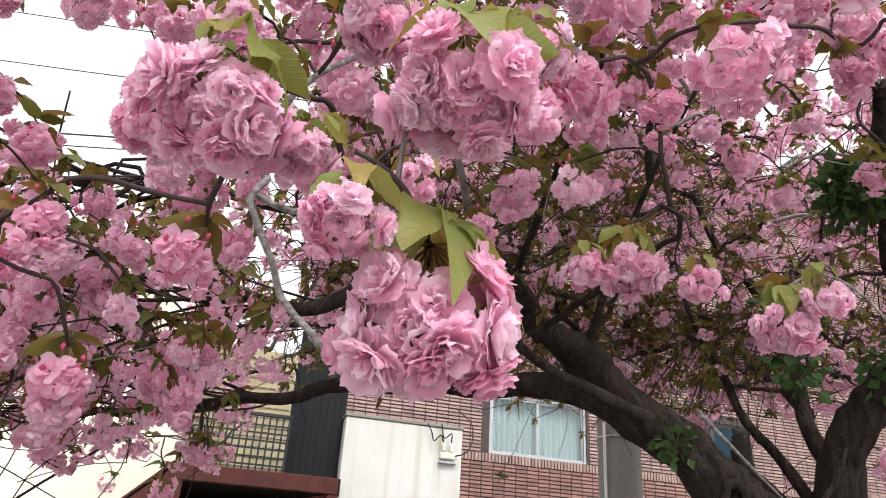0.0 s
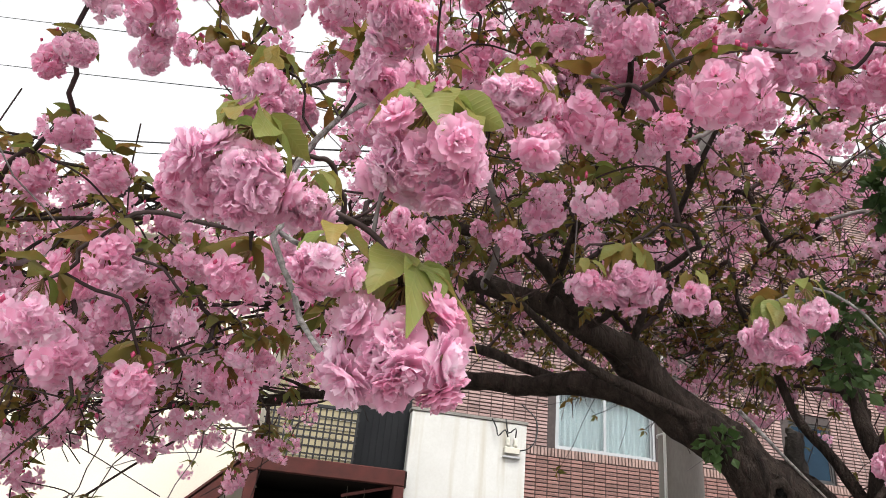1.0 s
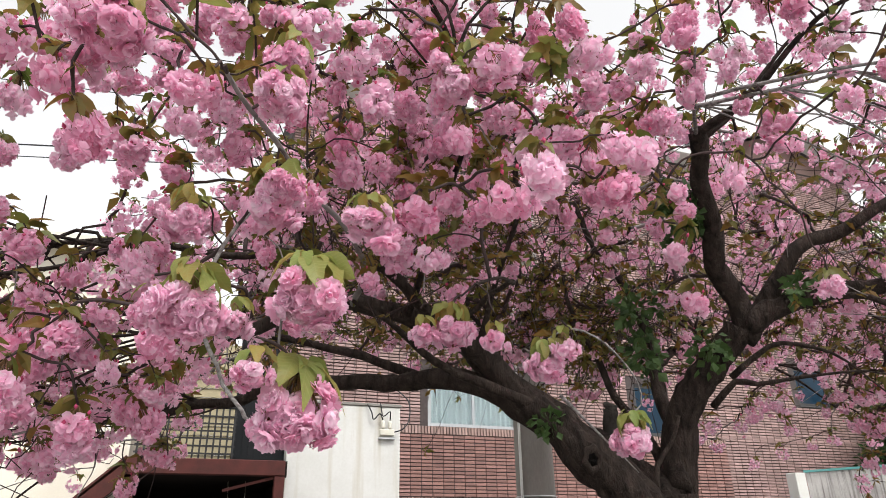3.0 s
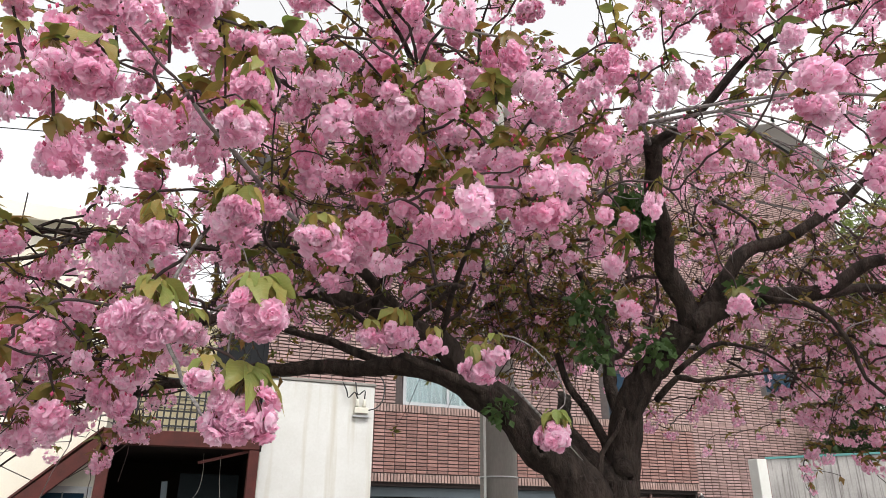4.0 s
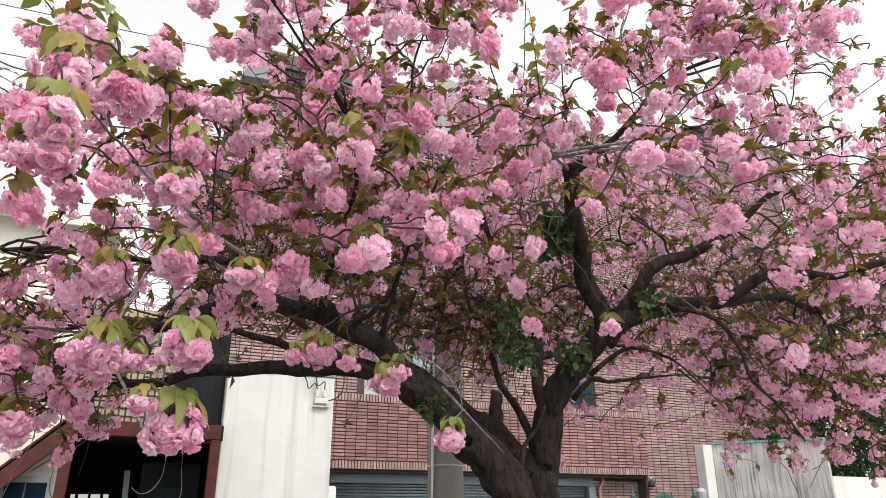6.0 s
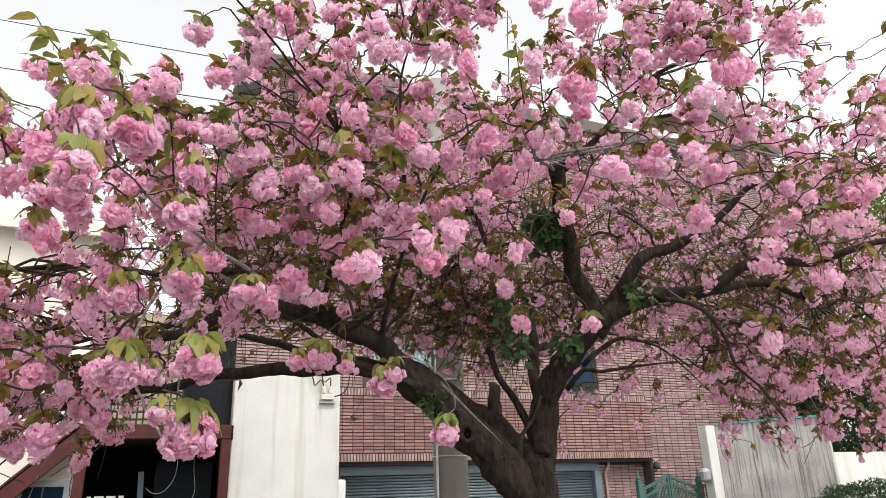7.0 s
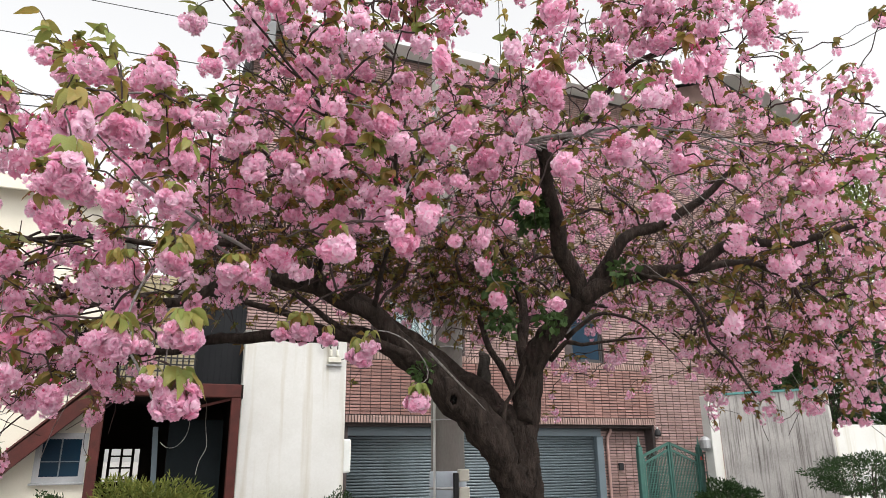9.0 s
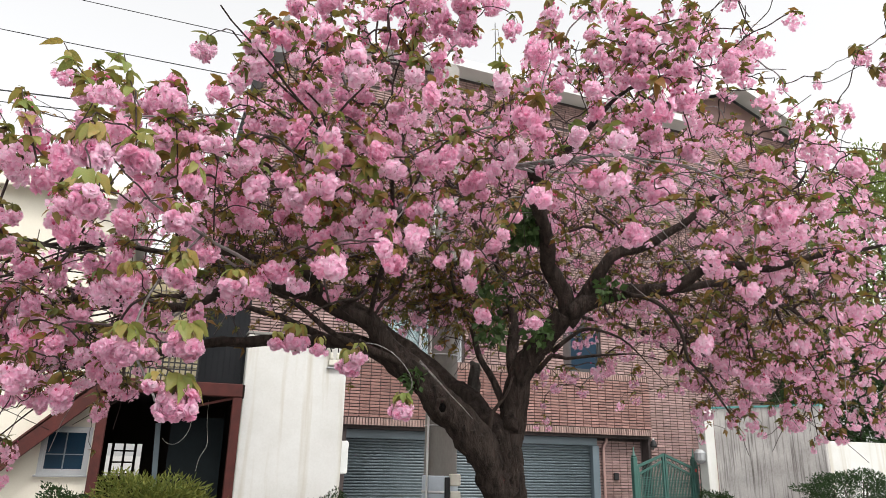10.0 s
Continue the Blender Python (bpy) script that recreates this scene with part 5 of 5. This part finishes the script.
def in_crown(p):
    """Whether a place lies in the broad umbrella of the crown."""
    x, y, z = p
    q = np.array(((x - 2.5) / 4.35, (y - 2.9) / (3.2 if x < 2.0 else 3.5), (z - 2.2) / (3.15 - 0.42 * max(0.0, 1.0 - x) + 0.12 * min(2.0, max(0.0, x - 2.0)) - 0.2 * max(0.0, x - 5.0))))
    e = math.sqrt(q @ q) * (1 + 0.18 * noise.noise(Vector((x * 1.3, y * 1.3, z * 1.3))))
    hr = math.hypot(q[0], q[1])
    floor_z = 2.9 - 0.85 * min(1, hr / 0.85) ** 1.5
    if y > 2.7 and x < 4.6:
        floor_z = max(floor_z, 2.84 + 0.13 * (y - 2.7))
    if x < 0.45 and y > 1.2:  # the lobe over the porch hangs low
        floor_z = min(floor_z, 2.86 - 1.05 * min(1.0, (0.45 - x) / 0.8))
    if x > 4.4:
        floor_z -= 0.15
    if 1.2 + 0.66 * y < x < 2.05 + 0.93 * y and y > 1.6:  # kept high beside the fork
        floor_z = max(floor_z, 2.14 + 0.22 * y)
    if e > 1.0 or z < floor_z:
        return False
    if z > 5.0 - 0.5 * max(0.0, x - 3.9) + 0.1 * max(0.0, y - 2.0) and x > 2.0:  # falls away past the gable
        return False
    if x < 0.25 and z > 3.2 + 0.42 * (y - 0.5):  # and over the porch
        return False
    if y < 1.15 and x < 1.75 and z < 2.45:  # the open pocket on the street side
        return False
    if y < 0.35 and x < 1.1:
        return False
    if x < -0.1 - 0.15 * y and 0.45 < (z - 1.6) / y < 0.95:  # an open gap towards the sky over the porch
        return False
    if z > 4.2 and x > 1.8 and y < 3.2 and noise.noise(Vector((x * 1.9 + 5, y * 1.9, z * 1.9))) > 0.12:  # airy top
        return False
    if 1.5 < x < 3.7 and y < 2.1 and z < 3.25 and rng.random() < (0.85 if z < 2.8 else 0.6):  # open before the fork
        return False
    if 2.2 < x < 4.3 and 1.5 < y < 3.6 and z < 3.6 and rng.random() < 0.6:
        return False
    return rng.random() < (0.55 if x < 1.3 else 0.3 if y < 2.6 else 0.65) + 0.75 * min(1, max(0, (e - 0.35) / 0.5))


def on_shoot(p):
    return rng.random() < 0.35 and p[1] < 3.2 and p[2] < 4.6 and (p[0] > 0.3 or p[2] < 3.3)


# long thin boughs that fan out low over the porch
BOUGHS = []
for k in range(42):
    a = COURSES[(2, 3, 6)[k % 3]][0]
    a = a[int(len(a) * rng.uniform(0.62, 0.85))]
    e = np.array((rng.uniform(-2.6, -1.2), rng.uniform(1.6, 4.4), rng.uniform(1.75, 2.75)))
    m = (a + e) / 2 + rng.normal(0, 0.22, 3) + (0, 0, 0.06)
    limb("bough", [a, (a * 2 + m) / 3 + rng.normal(0, 0.08, 3), m, (m + e) / 2 + rng.normal(0, 0.12, 3), e], rng.uniform(0.006, 0.012), 0.0025, 7)
    BOUGHS.append(COURSES[-1][0])
# and drooping ones at the other end
for e in ((5.1, 1.6, 2.0), (5.7, 2.3, 1.85), (6.3, 2.7, 1.95), (5.6, 3.1, 2.1), (6.7, 3.3, 2.15), (5.0, 2.4, 2.15), (4.5, 1.9, 2.2), (6.1, 1.9, 2.05)):
    e = np.array(e)
    a = np.array((4.7 + 0.3 * rng.random(), 2.0, 3.12)) if e[1] < 2.6 else np.array((5.1, 4.25, 3.2))
    m = (a + e) / 2 + (rng.normal(0, 0.08), rng.normal(0, 0.08), 0.22)
    limb("bough", [a, (a + m) / 2 + (0, 0, 0.06), m, (m + e) / 2 + (0.04, 0, 0.03), e], 0.011, 0.0025, 7)
    BOUGHS.append(COURSES[-1][0])
SPOTS = [np.array(p) for p in HERO + KNOWN]
for n_, c in enumerate(BOUGHS):
    for k in range(9 if n_ >= 42 else 12):
        SPOTS.append(c[int(len(c) * rng.uniform(0.35 if n_ >= 42 else 0.45, 1))] + rng.normal(0, 0.09, 3) + (0, 0, -0.1))
tries = 0
for _ in range(110):  # the near side of the crown, over the street
    q = np.array((rng.uniform(-0.6, 1.5), rng.uniform(0.9, 2.0), rng.uniform(2.9, 4.3)))
    if q[0] > 0.25 or q[2] < 3.2 + 0.42 * (q[1] - 0.5):
        SPOTS.append(q)
while len(SPOTS) < 3050 and tries < 120000:
    tries += 1
    p = np.array((rng.uniform(-1.9, 7.0), rng.uniform(-0.3, 6.2), rng.uniform(1.7, 5.5)))
    if not in_crown(p):
        continue
    if min(np.sum((np.array(SPOTS[-400:]) - p) ** 2, 1)) < 0.012:
        continue
    SPOTS.append(p)
    if p[2] > 3.1 and on_shoot(p):  # bunches strung up an upright shoot
        for k in range(1, int(rng.integers(2, 4))):
            SPOTS.append(p + (rng.normal(0, 0.02), rng.normal(0, 0.02), 0.115 * k))

# the drooping skirt at the gate's end of the crown
for _ in range(170):
    SPOTS.append(np.array((rng.uniform(3.4, 6.4), rng.uniform(1.6, 4.6), rng.uniform(2.35, 3.3))))
for _ in range(60):
    SPOTS.append(np.array((rng.uniform(2.3, 3.6), rng.uniform(3.0, 4.8), rng.uniform(2.75, 3.5))))
for _ in range(130):
    SPOTS.append(np.array((rng.uniform(0.4, 2.6), rng.uniform(2.8, 5.0), rng.uniform(3.9, 4.9))))
for _ in range(110):
    SPOTS.append(np.array((rng.uniform(-1.5, -0.05), rng.uniform(1.7, 4.2), rng.uniform(2.0, 2.75))))
for _ in range(130):
    SPOTS.append(np.array((rng.uniform(1.8, 4.4), rng.uniform(2.4, 4.4), rng.uniform(4.1, 4.85))))
# the far side of the crown is closed
tries = 0
while tries < 40000 and len(SPOTS) < 4000:
    tries += 1
    p = np.array((rng.uniform(-0.4, 6.8), rng.uniform(3.0, 6.3), rng.uniform(2.7, 5.3)))
    if in_crown(p):
        SPOTS.append(p)

# branches that carry them: each spot is joined to the nearest wood there is
node_p = [q for c, r in COURSES[1:] for q in c[2:]]
node_r = [v for c, r in COURSES[1:] for v in r[2:]]
node_parent = [-1] * len(node_p)
fixed = len(node_p)
P = np.zeros((160000, 3))
P[:fixed] = node_p
used = fixed
chains = []
dl = [min(np.sum((P[:fixed] - p) ** 2, 1)) for p in SPOTS]
for idx in np.argsort(dl):
    p = SPOTS[idx]
    tip = p + (0, 0, 0.085)
    dist = np.linalg.norm(P[:used] - tip, axis=1)
    dist = dist + 0.5 * np.maximum(0, P[:used, 2] - tip[2] - 0.2)
    j = int(np.argmin(dist + (np.arange(used) >= fixed) * 0.02))
    a = P[j]
    gap = np.linalg.norm(tip - a)
    k = max(5, int(gap / 0.05))
    out = tip - a
    c1 = a + out * 0.33 + rng.normal(0, 0.11, 3) * gap + (0, 0, 0.10 * gap)
    c2 = a + out * 0.72 + rng.normal(0, 0.11, 3) * gap + (0, 0, 0.20 * gap)
    ids = [j]
    for t in np.linspace(0, 1, k + 1)[1:]:
        q = a * (1 - t) ** 3 + 3 * c1 * t * (1 - t) ** 2 + 3 * c2 * t * t * (1 - t) + tip * t**3
        q = q + rng.normal(0, 0.006, 3) * (t < 1)
        P[used] = q
        node_parent.append(ids[-1])
        ids.append(used)
        used += 1
    chains.append(ids)
# thin bare twigs
low = np.nonzero((P[fixed:used, 0] < 0.3) & (P[fixed:used, 2] < 3.0) & (P[fixed:used, 1] > 1.5))[0] + fixed
deep = np.nonzero((P[fixed:used, 0] > 0.3) & (P[fixed:used, 2] < 4.4) & (P[fixed:used, 2] > 2.7 + 0.35 * (P[fixed:used, 0] > 3)) & (P[fixed:used, 1] > 2.0))[0] + fixed
for n_ in range(7500):
    j = int(low[rng.integers(len(low))]) if n_ % 14 == 0 else int(deep[rng.integers(len(deep))]) if n_ % 8 < 5 else int(rng.integers(fixed, len(node_parent)))
    a = P[j].copy()
    if (a[1] < 1.9 and a[0] < 2.0) or (a[0] < 0.2 and a[2] > 2.45):
        continue
    if 1.0 + 0.66 * a[1] < a[0] < 2.05 + 0.93 * a[1] and a[1] > 1.6 and a[2] < 2.5 + 0.22 * a[1]:
        continue
    if 0.3 < a[0] < 2.3 and a[2] < 2.85 and a[1] > 2.0:  # the underside of the long limb is bare
        continue
    d = rng.normal(0, 1, 3) + (0, 0, -0.35 if a[0] > 2.8 else 0.1)
    d /= np.linalg.norm(d)
    ln = rng.uniform(0.1, 0.42) * (0.7 if a[0] > 3.0 and a[2] < 2.7 else 1)
    if a[2] > 4.3 or (a[2] > 3.6 and rng.random() < 0.4):
        continue
    ids = [j]
    bend = rng.normal(0, 1.3, 3) + (0, 0, -0.4 if a[0] > 2.8 else 0.0)
    run = [a + d * ln * t + bend * ln * t * t * 0.5 + rng.normal(0, 0.009, 3) for t in np.linspace(0, 1, 6)[1:]]
    if any(0.12 < q[0] < 1.7 and q[1] > 1.5 and q[2] < 2.52 for q in run):  # nothing dangles before the white slab
        continue
    for q in run:
        P[used] = q
        node_parent.append(ids[-1])
        ids.append(used)
        used += 1
    chains.append(ids)
load = np.zeros(used)
for ids in chains:
    load[ids[-1]] += 1
for i in range(used - 1, fixed - 1, -1):
    load[node_parent[i]] += load[i]
rad = np.maximum(0.0027, 0.0032 * np.maximum(1, load) ** 0.38)
twigs, pale = Build(), Build()
for n_, ids in enumerate(chains):
    pts = P[ids]
    r = rad[ids].copy()
    r[0] = r[1]
    r = np.minimum(r, 0.0035 + 0.004 * np.maximum(0.0, pts[:, 1] - 0.5))  # the outer twigs over the street stay slender
    if pts[:, 1].min() < 1.5 and len(pts) > 3:  # rounder bends and knobbly spurs where the path passes near
        fine = spline(pts, 0.022)
        r = np.interp(np.linspace(0, 1, len(fine)), np.linspace(0, 1, len(r)), r)
        r = r * (1 + 0.28 * np.array([noise.noise(Vector((q[0] * 45, q[1] * 45, q[2] * 45))) for q in fine]))
        pts = fine
    if load[ids[1]] >= 9:
        part("branch", Build().tube(pts, r, 7, 0, True), PALE_TWIG if n_ % 7 == 0 else TWIG, tree, smooth=True)
    else:
        (pale if n_ % 6 == 0 else twigs).tube(pts, r, 3 if load[ids[1]] < 2 else 5, 0, False)
part("brushwood", twigs, TWIG, tree, "fine dark twigs", smooth=True, kind="stuff")
part("pale_brushwood", pale, PALE_TWIG, tree, "fine grey lichen-pale twigs", smooth=True, kind="stuff")

# bunches close to the path: flower by flower and leaf by leaf
fl_rng = np.random.default_rng(7)
FLOWERS, LEAVES = [], []
for i in range(7):
    b = Build()
    for v, f in flower_arrays(fl_rng, 2):
        b.add(v, f, 0)
    b.lathe(0, 0, [(0.0015, -0.012), (0.004, -0.006), (0.005, 0.002), (0.002, 0.005)], 6, 1)
    FLOWERS.append(b.mesh("flower", [PETAL, STEM], True))
for i in range(6):
    v, f = leaf_arrays(fl_rng, 0.1, True)
    LEAVES.append(Build().add(v, f).mesh("leaf", VEINED_LEAF, True))


def hero_bunch(p, seed, n=19, spread=0.064, leaves=8, size=0.8):
    r = np.random.default_rng(seed)
    top = np.array(p) + (0, 0, 0.085 * size)
    plan = cluster_plan(r, n, spread, 0.085)
    st = Build()
    for base, d in plan:
        st.tube([(0, 0, 0), base * 0.45 + np.array((0, 0, 0.014)), base], [0.0013] * 3, 4, 0, False)
    cl = part("blossom", st.mesh("stalks", STEM, True), None, tree)
    cl.matrix_parent_inverse = INV
    cl.location = top
    cl.scale = size * r.uniform(0.82, 1.12, 3) if seed >= 106 else (size, size, size)
    for base, d in plan:
        fo = part("flower", FLOWERS[int(r.integers(len(FLOWERS)))], None, cl)
        m = Matrix(frame_of(d, r.random() * 6.28).tolist()).to_4x4()
        fo.matrix_local = Matrix.Translation(base) @ m @ Matrix.Scale(r.uniform(0.9, 1.15), 4)
    off = r.random() * 6.28
    for i in range(leaves):
        lo = part("leaf", LEAVES[int(r.integers(len(LEAVES)))], None, cl)
        e = Euler((r.normal(0, 0.35), r.uniform(0.3, 0.95), off + (i + r.normal(0, 0.25)) * 6.283 / leaves), "XYZ")
        lo.matrix_local = Matrix.Translation((0.022 * math.cos(e.z), 0.022 * math.sin(e.z), 0.02 + r.uniform(-0.01, 0.014))) @ e.to_matrix().to_4x4() @ Matrix.Scale(r.uniform(0.65, 1.05), 4)


for i, p in enumerate(HERO):
    hero_bunch(p, 100 + i, size=(1.06, 0.98, 0.92, 0.80, 0.76, 0.78)[i] if i < 6 else 0.58 if i >= len(HERO) - 7 else rng.uniform(0.7, 0.98), n=19 if i < 6 else int(rng.integers(12, 19)) if i < len(HERO) - 7 else 11, leaves=11 if i < 6 else 8 if i < len(HERO) - 7 else 4)

# upright leafy shoots that stand out of the top of the crown
sh_rng = np.random.default_rng(31)
for ctrl in ([(-0.30, 1.0, 2.98), (-0.34, 0.9, 3.14), (-0.38, 0.88, 3.27), (-0.47, 0.85, 3.37), (-0.52, 0.85, 3.45)], [(-0.15, 1.0, 3.0), (-0.18, 0.9, 3.21), (-0.24, 0.9, 3.39), (-0.27, 0.9, 3.48)],
             [(0.05, 1.15, 2.95), (0.02, 1.1, 3.15), (-0.01, 1.1, 3.3), (-0.04, 1.1, 3.42)], [(2.1, 1.5, 4.0), (2.09, 1.5, 4.19), (2.07, 1.5, 4.45), (2.05, 1.5, 4.66)],
             [(-0.55, 1.0, 2.9), (-0.62, 0.95, 3.1), (-0.66, 0.95, 3.22)], [(0.95, 0.8, 3.0), (0.93, 0.77, 3.06), (0.92, 0.75, 3.1)],
             [(5.6, 2.2, 4.0), (5.75, 2.1, 4.25), (5.85, 2.1, 4.42)], [(6.1, 2.5, 3.9), (6.3, 2.4, 4.2), (6.45, 2.4, 4.35)], [(1.3, 1.2, 4.1), (1.32, 1.2, 4.3), (1.3, 1.18, 4.42)]):
    shoot = limb("leafy_shoot", ctrl, 0.005, 0.002, 6, mat=TWIG)
    c = COURSES[-1][0]
    for k in range(18):
        q = c[int((len(c) - 1) * (0.2 + 0.8 * k / 17))]
        lo = part("leaf", LEAVES[int(sh_rng.integers(len(LEAVES)))], None, shoot)
        e = Euler((sh_rng.normal(0, 0.5), sh_rng.uniform(-0.5, 0.9), k * 2.4 + sh_rng.normal(0, 0.3)), "XYZ")
        lo.matrix_local = Matrix.Translation(q) @ e.to_matrix().to_4x4() @ Matrix.Scale(sh_rng.uniform(0.55, 1.0), 4)

# the next few hundred bunches share a handful of shapes; the rest are one mass
MID = [bunch(300 + i, 1, n=(17, 15, 13, 18, 9, 11)[i], leaves=(5, 4, 6, 4, 6, 3)[i], tall=(0.78, 0.9, 0.7, 1.5, 0.8, 1.3)[i], spread=(0.062, 0.058, 0.056, 0.052, 0.046, 0.046)[i]).mesh("blossom", [PETAL, LEAF, STEM, BUD], True) for i in range(6)]
MIDB = [bunch(350 + i, 1, n=(16, 17, 12, 9)[i], leaves=(5, 6, 4, 6)[i], tall=(0.8, 1.5, 0.9, 1.2)[i], spread=(0.060, 0.052, 0.052, 0.044)[i]) for i in range(4)]
FAR = [bunch(400 + i, 0, n=(10, 8, 7, 5, 9, 4)[i], leaves=(4, 6, 4, 6, 5, 5)[i], tall=(0.8, 0.8, 1.2, 1.0, 1.6, 1.0)[i], spread=(0.058, 0.052, 0.046, 0.038, 0.046, 0.034)[i]) for i in range(6)]
order = list(range(len(HERO), len(SPOTS)))
order.sort(key=lambda i: np.linalg.norm((SPOTS[i] - (0.3, -0.6, 1.8)) * (1, 1, 0.8)))
mass = Build()
far_sets = []
for b in MIDB + FAR:
    far_sets.append((np.concatenate(b.v), b.f, b.m))
for rank, i in enumerate(order):
    top = SPOTS[i] + (0, 0, 0.085)
    spin, sc = rng.random() * 6.28, rng.uniform(0.6, 1.04) if rank < 430 else rng.uniform(0.62, 1.08)
    stretch = sc * rng.uniform((0.85, 0.85, 0.8), (1.2, 1.2, 1.25))
    tip = Euler((rng.normal(0, 0.22), rng.normal(0, 0.22), spin))
    if rank < 210:
        ob = part("blossom", MID[int(rng.integers(len(MID)))], None, tree)
        ob.matrix_parent_inverse = INV
        ob.matrix_basis = Matrix.LocRotScale(top, tip, stretch)
    else:
        v, f, m = far_sets[int(rng.integers(0, 4) if rank < 430 else rng.integers(4, 10))]
        w = (v * stretch) @ np.array(tip.to_matrix()).T + top
        mass.v.append(w)
        n0 = mass.n
        mass.f += [tuple(a + n0 for a in q) for q in f]
        mass.m += m
        mass.n += len(w)
part("blossom_mass", mass, [PETAL, LEAF, STEM, BUD], tree, "crowded pink blossom and young bronze leaves", smooth=True, kind="stuff")

# leafy shoots without flowers
shoots = Build()
inner = np.nonzero((P[fixed:used, 2] < 3.7) & (P[fixed:used, 0] > 0.4) & (P[fixed:used, 1] > 1.2))[0] + fixed
for n_ in range(7600):
    j = int(inner[rng.integers(len(inner))]) if n_ % 2 else int(rng.integers(fixed, used))
    a = P[j]
    if (a[1] < 0.8 and a[0] < 1.6 and a[2] < 2.6) or load[j] > 4 or (1.0 + 0.66 * a[1] < a[0] < 2.05 + 0.93 * a[1] and a[1] > 1.6 and a[2] < 2.2 + 0.22 * a[1]) or (a[2] > 3.6 and a[0] > 1.5 and rng.random() < 0.45) or (a[0] > 2.8 and rng.random() < 0.5):
        continue
    b = Build()
    rosette(b, rng, int(rng.integers(2, 6)), 0.062, 0, False, 0.0)
    m = np.array(Euler((rng.normal(0, 0.5), rng.normal(0, 0.5), rng.random() * 6.28)).to_matrix())
    shoots.add(np.concatenate(b.v) @ m.T + a, b.f, 0)
part("young_foliage", shoots, LEAF, tree, "young olive and bronze leaves", kind="stuff")

# ivy that has climbed into the fork
ivy = thing("ivy", "dark green ivy clumps growing on the cherry limbs", "ivy", at=(2.6, 2.4, 2.4))
for k, (c, r, n) in enumerate((((2.66, 2.22, 3.46), (0.16, 0.14, 0.17), 420), ((2.60, 2.70, 2.98), (0.15, 0.13, 0.18), 110), ((2.55, 2.66, 2.66), (0.15, 0.14, 0.14), 80),
                               ((2.86, 2.42, 2.66), (0.13, 0.12, 0.12), 70), ((1.98, 2.84, 2.26), (0.12, 0.08, 0.07), 60), ((3.3, 2.05, 2.98), (0.12, 0.10, 0.08), 50))):
    part("ivy_clump", leaf_cloud(Build(), np.random.default_rng(60 + k), n, c, r, 0.065, 0, 0.1, 0.5, 0.8), IVY, ivy, kind="stuff")

# facing tiles of the belt: one by one on the stretch beside the trunk, the others joined
TILE = Build()
tv, tf = tile_block(TILE_L, TILE_H, 0.022)
TILE.add(tv, tf)
tile_me = TILE.mesh("tile", BRICK_BAND)
t_rng = np.random.default_rng(5)
others = Build()
rows = 17
z_lo = BAND_Z0 + 0.176
step = (BAND_Z1 - 0.18 - z_lo) / rows
for k in range(rows):
    for i in range(46):
        x, z = BAND_X0 + 0.13 + i * PITCH_X, z_lo + (k + 0.5) * step
        if 4.3 < x < 8.4:
            ob = part("tile", tile_me, None, band)
            ob.location = (x, 13.0 + t_rng.normal(0, 0.003), z)
            ob.rotation_euler = (t_rng.normal(0.05, 0.03), 0, t_rng.normal(0, 0.006))
        else:
            v = tv + (x, 13.0, z)
            v[4:, 1] += t_rng.normal(0, 0.003) + np.array((-1, -1, 1, 1)) * t_rng.normal(0.003, 0.002)
            others.add(v, tf)
part("band_tiles", others, BRICK_BAND_REST, band, kind="stuff")
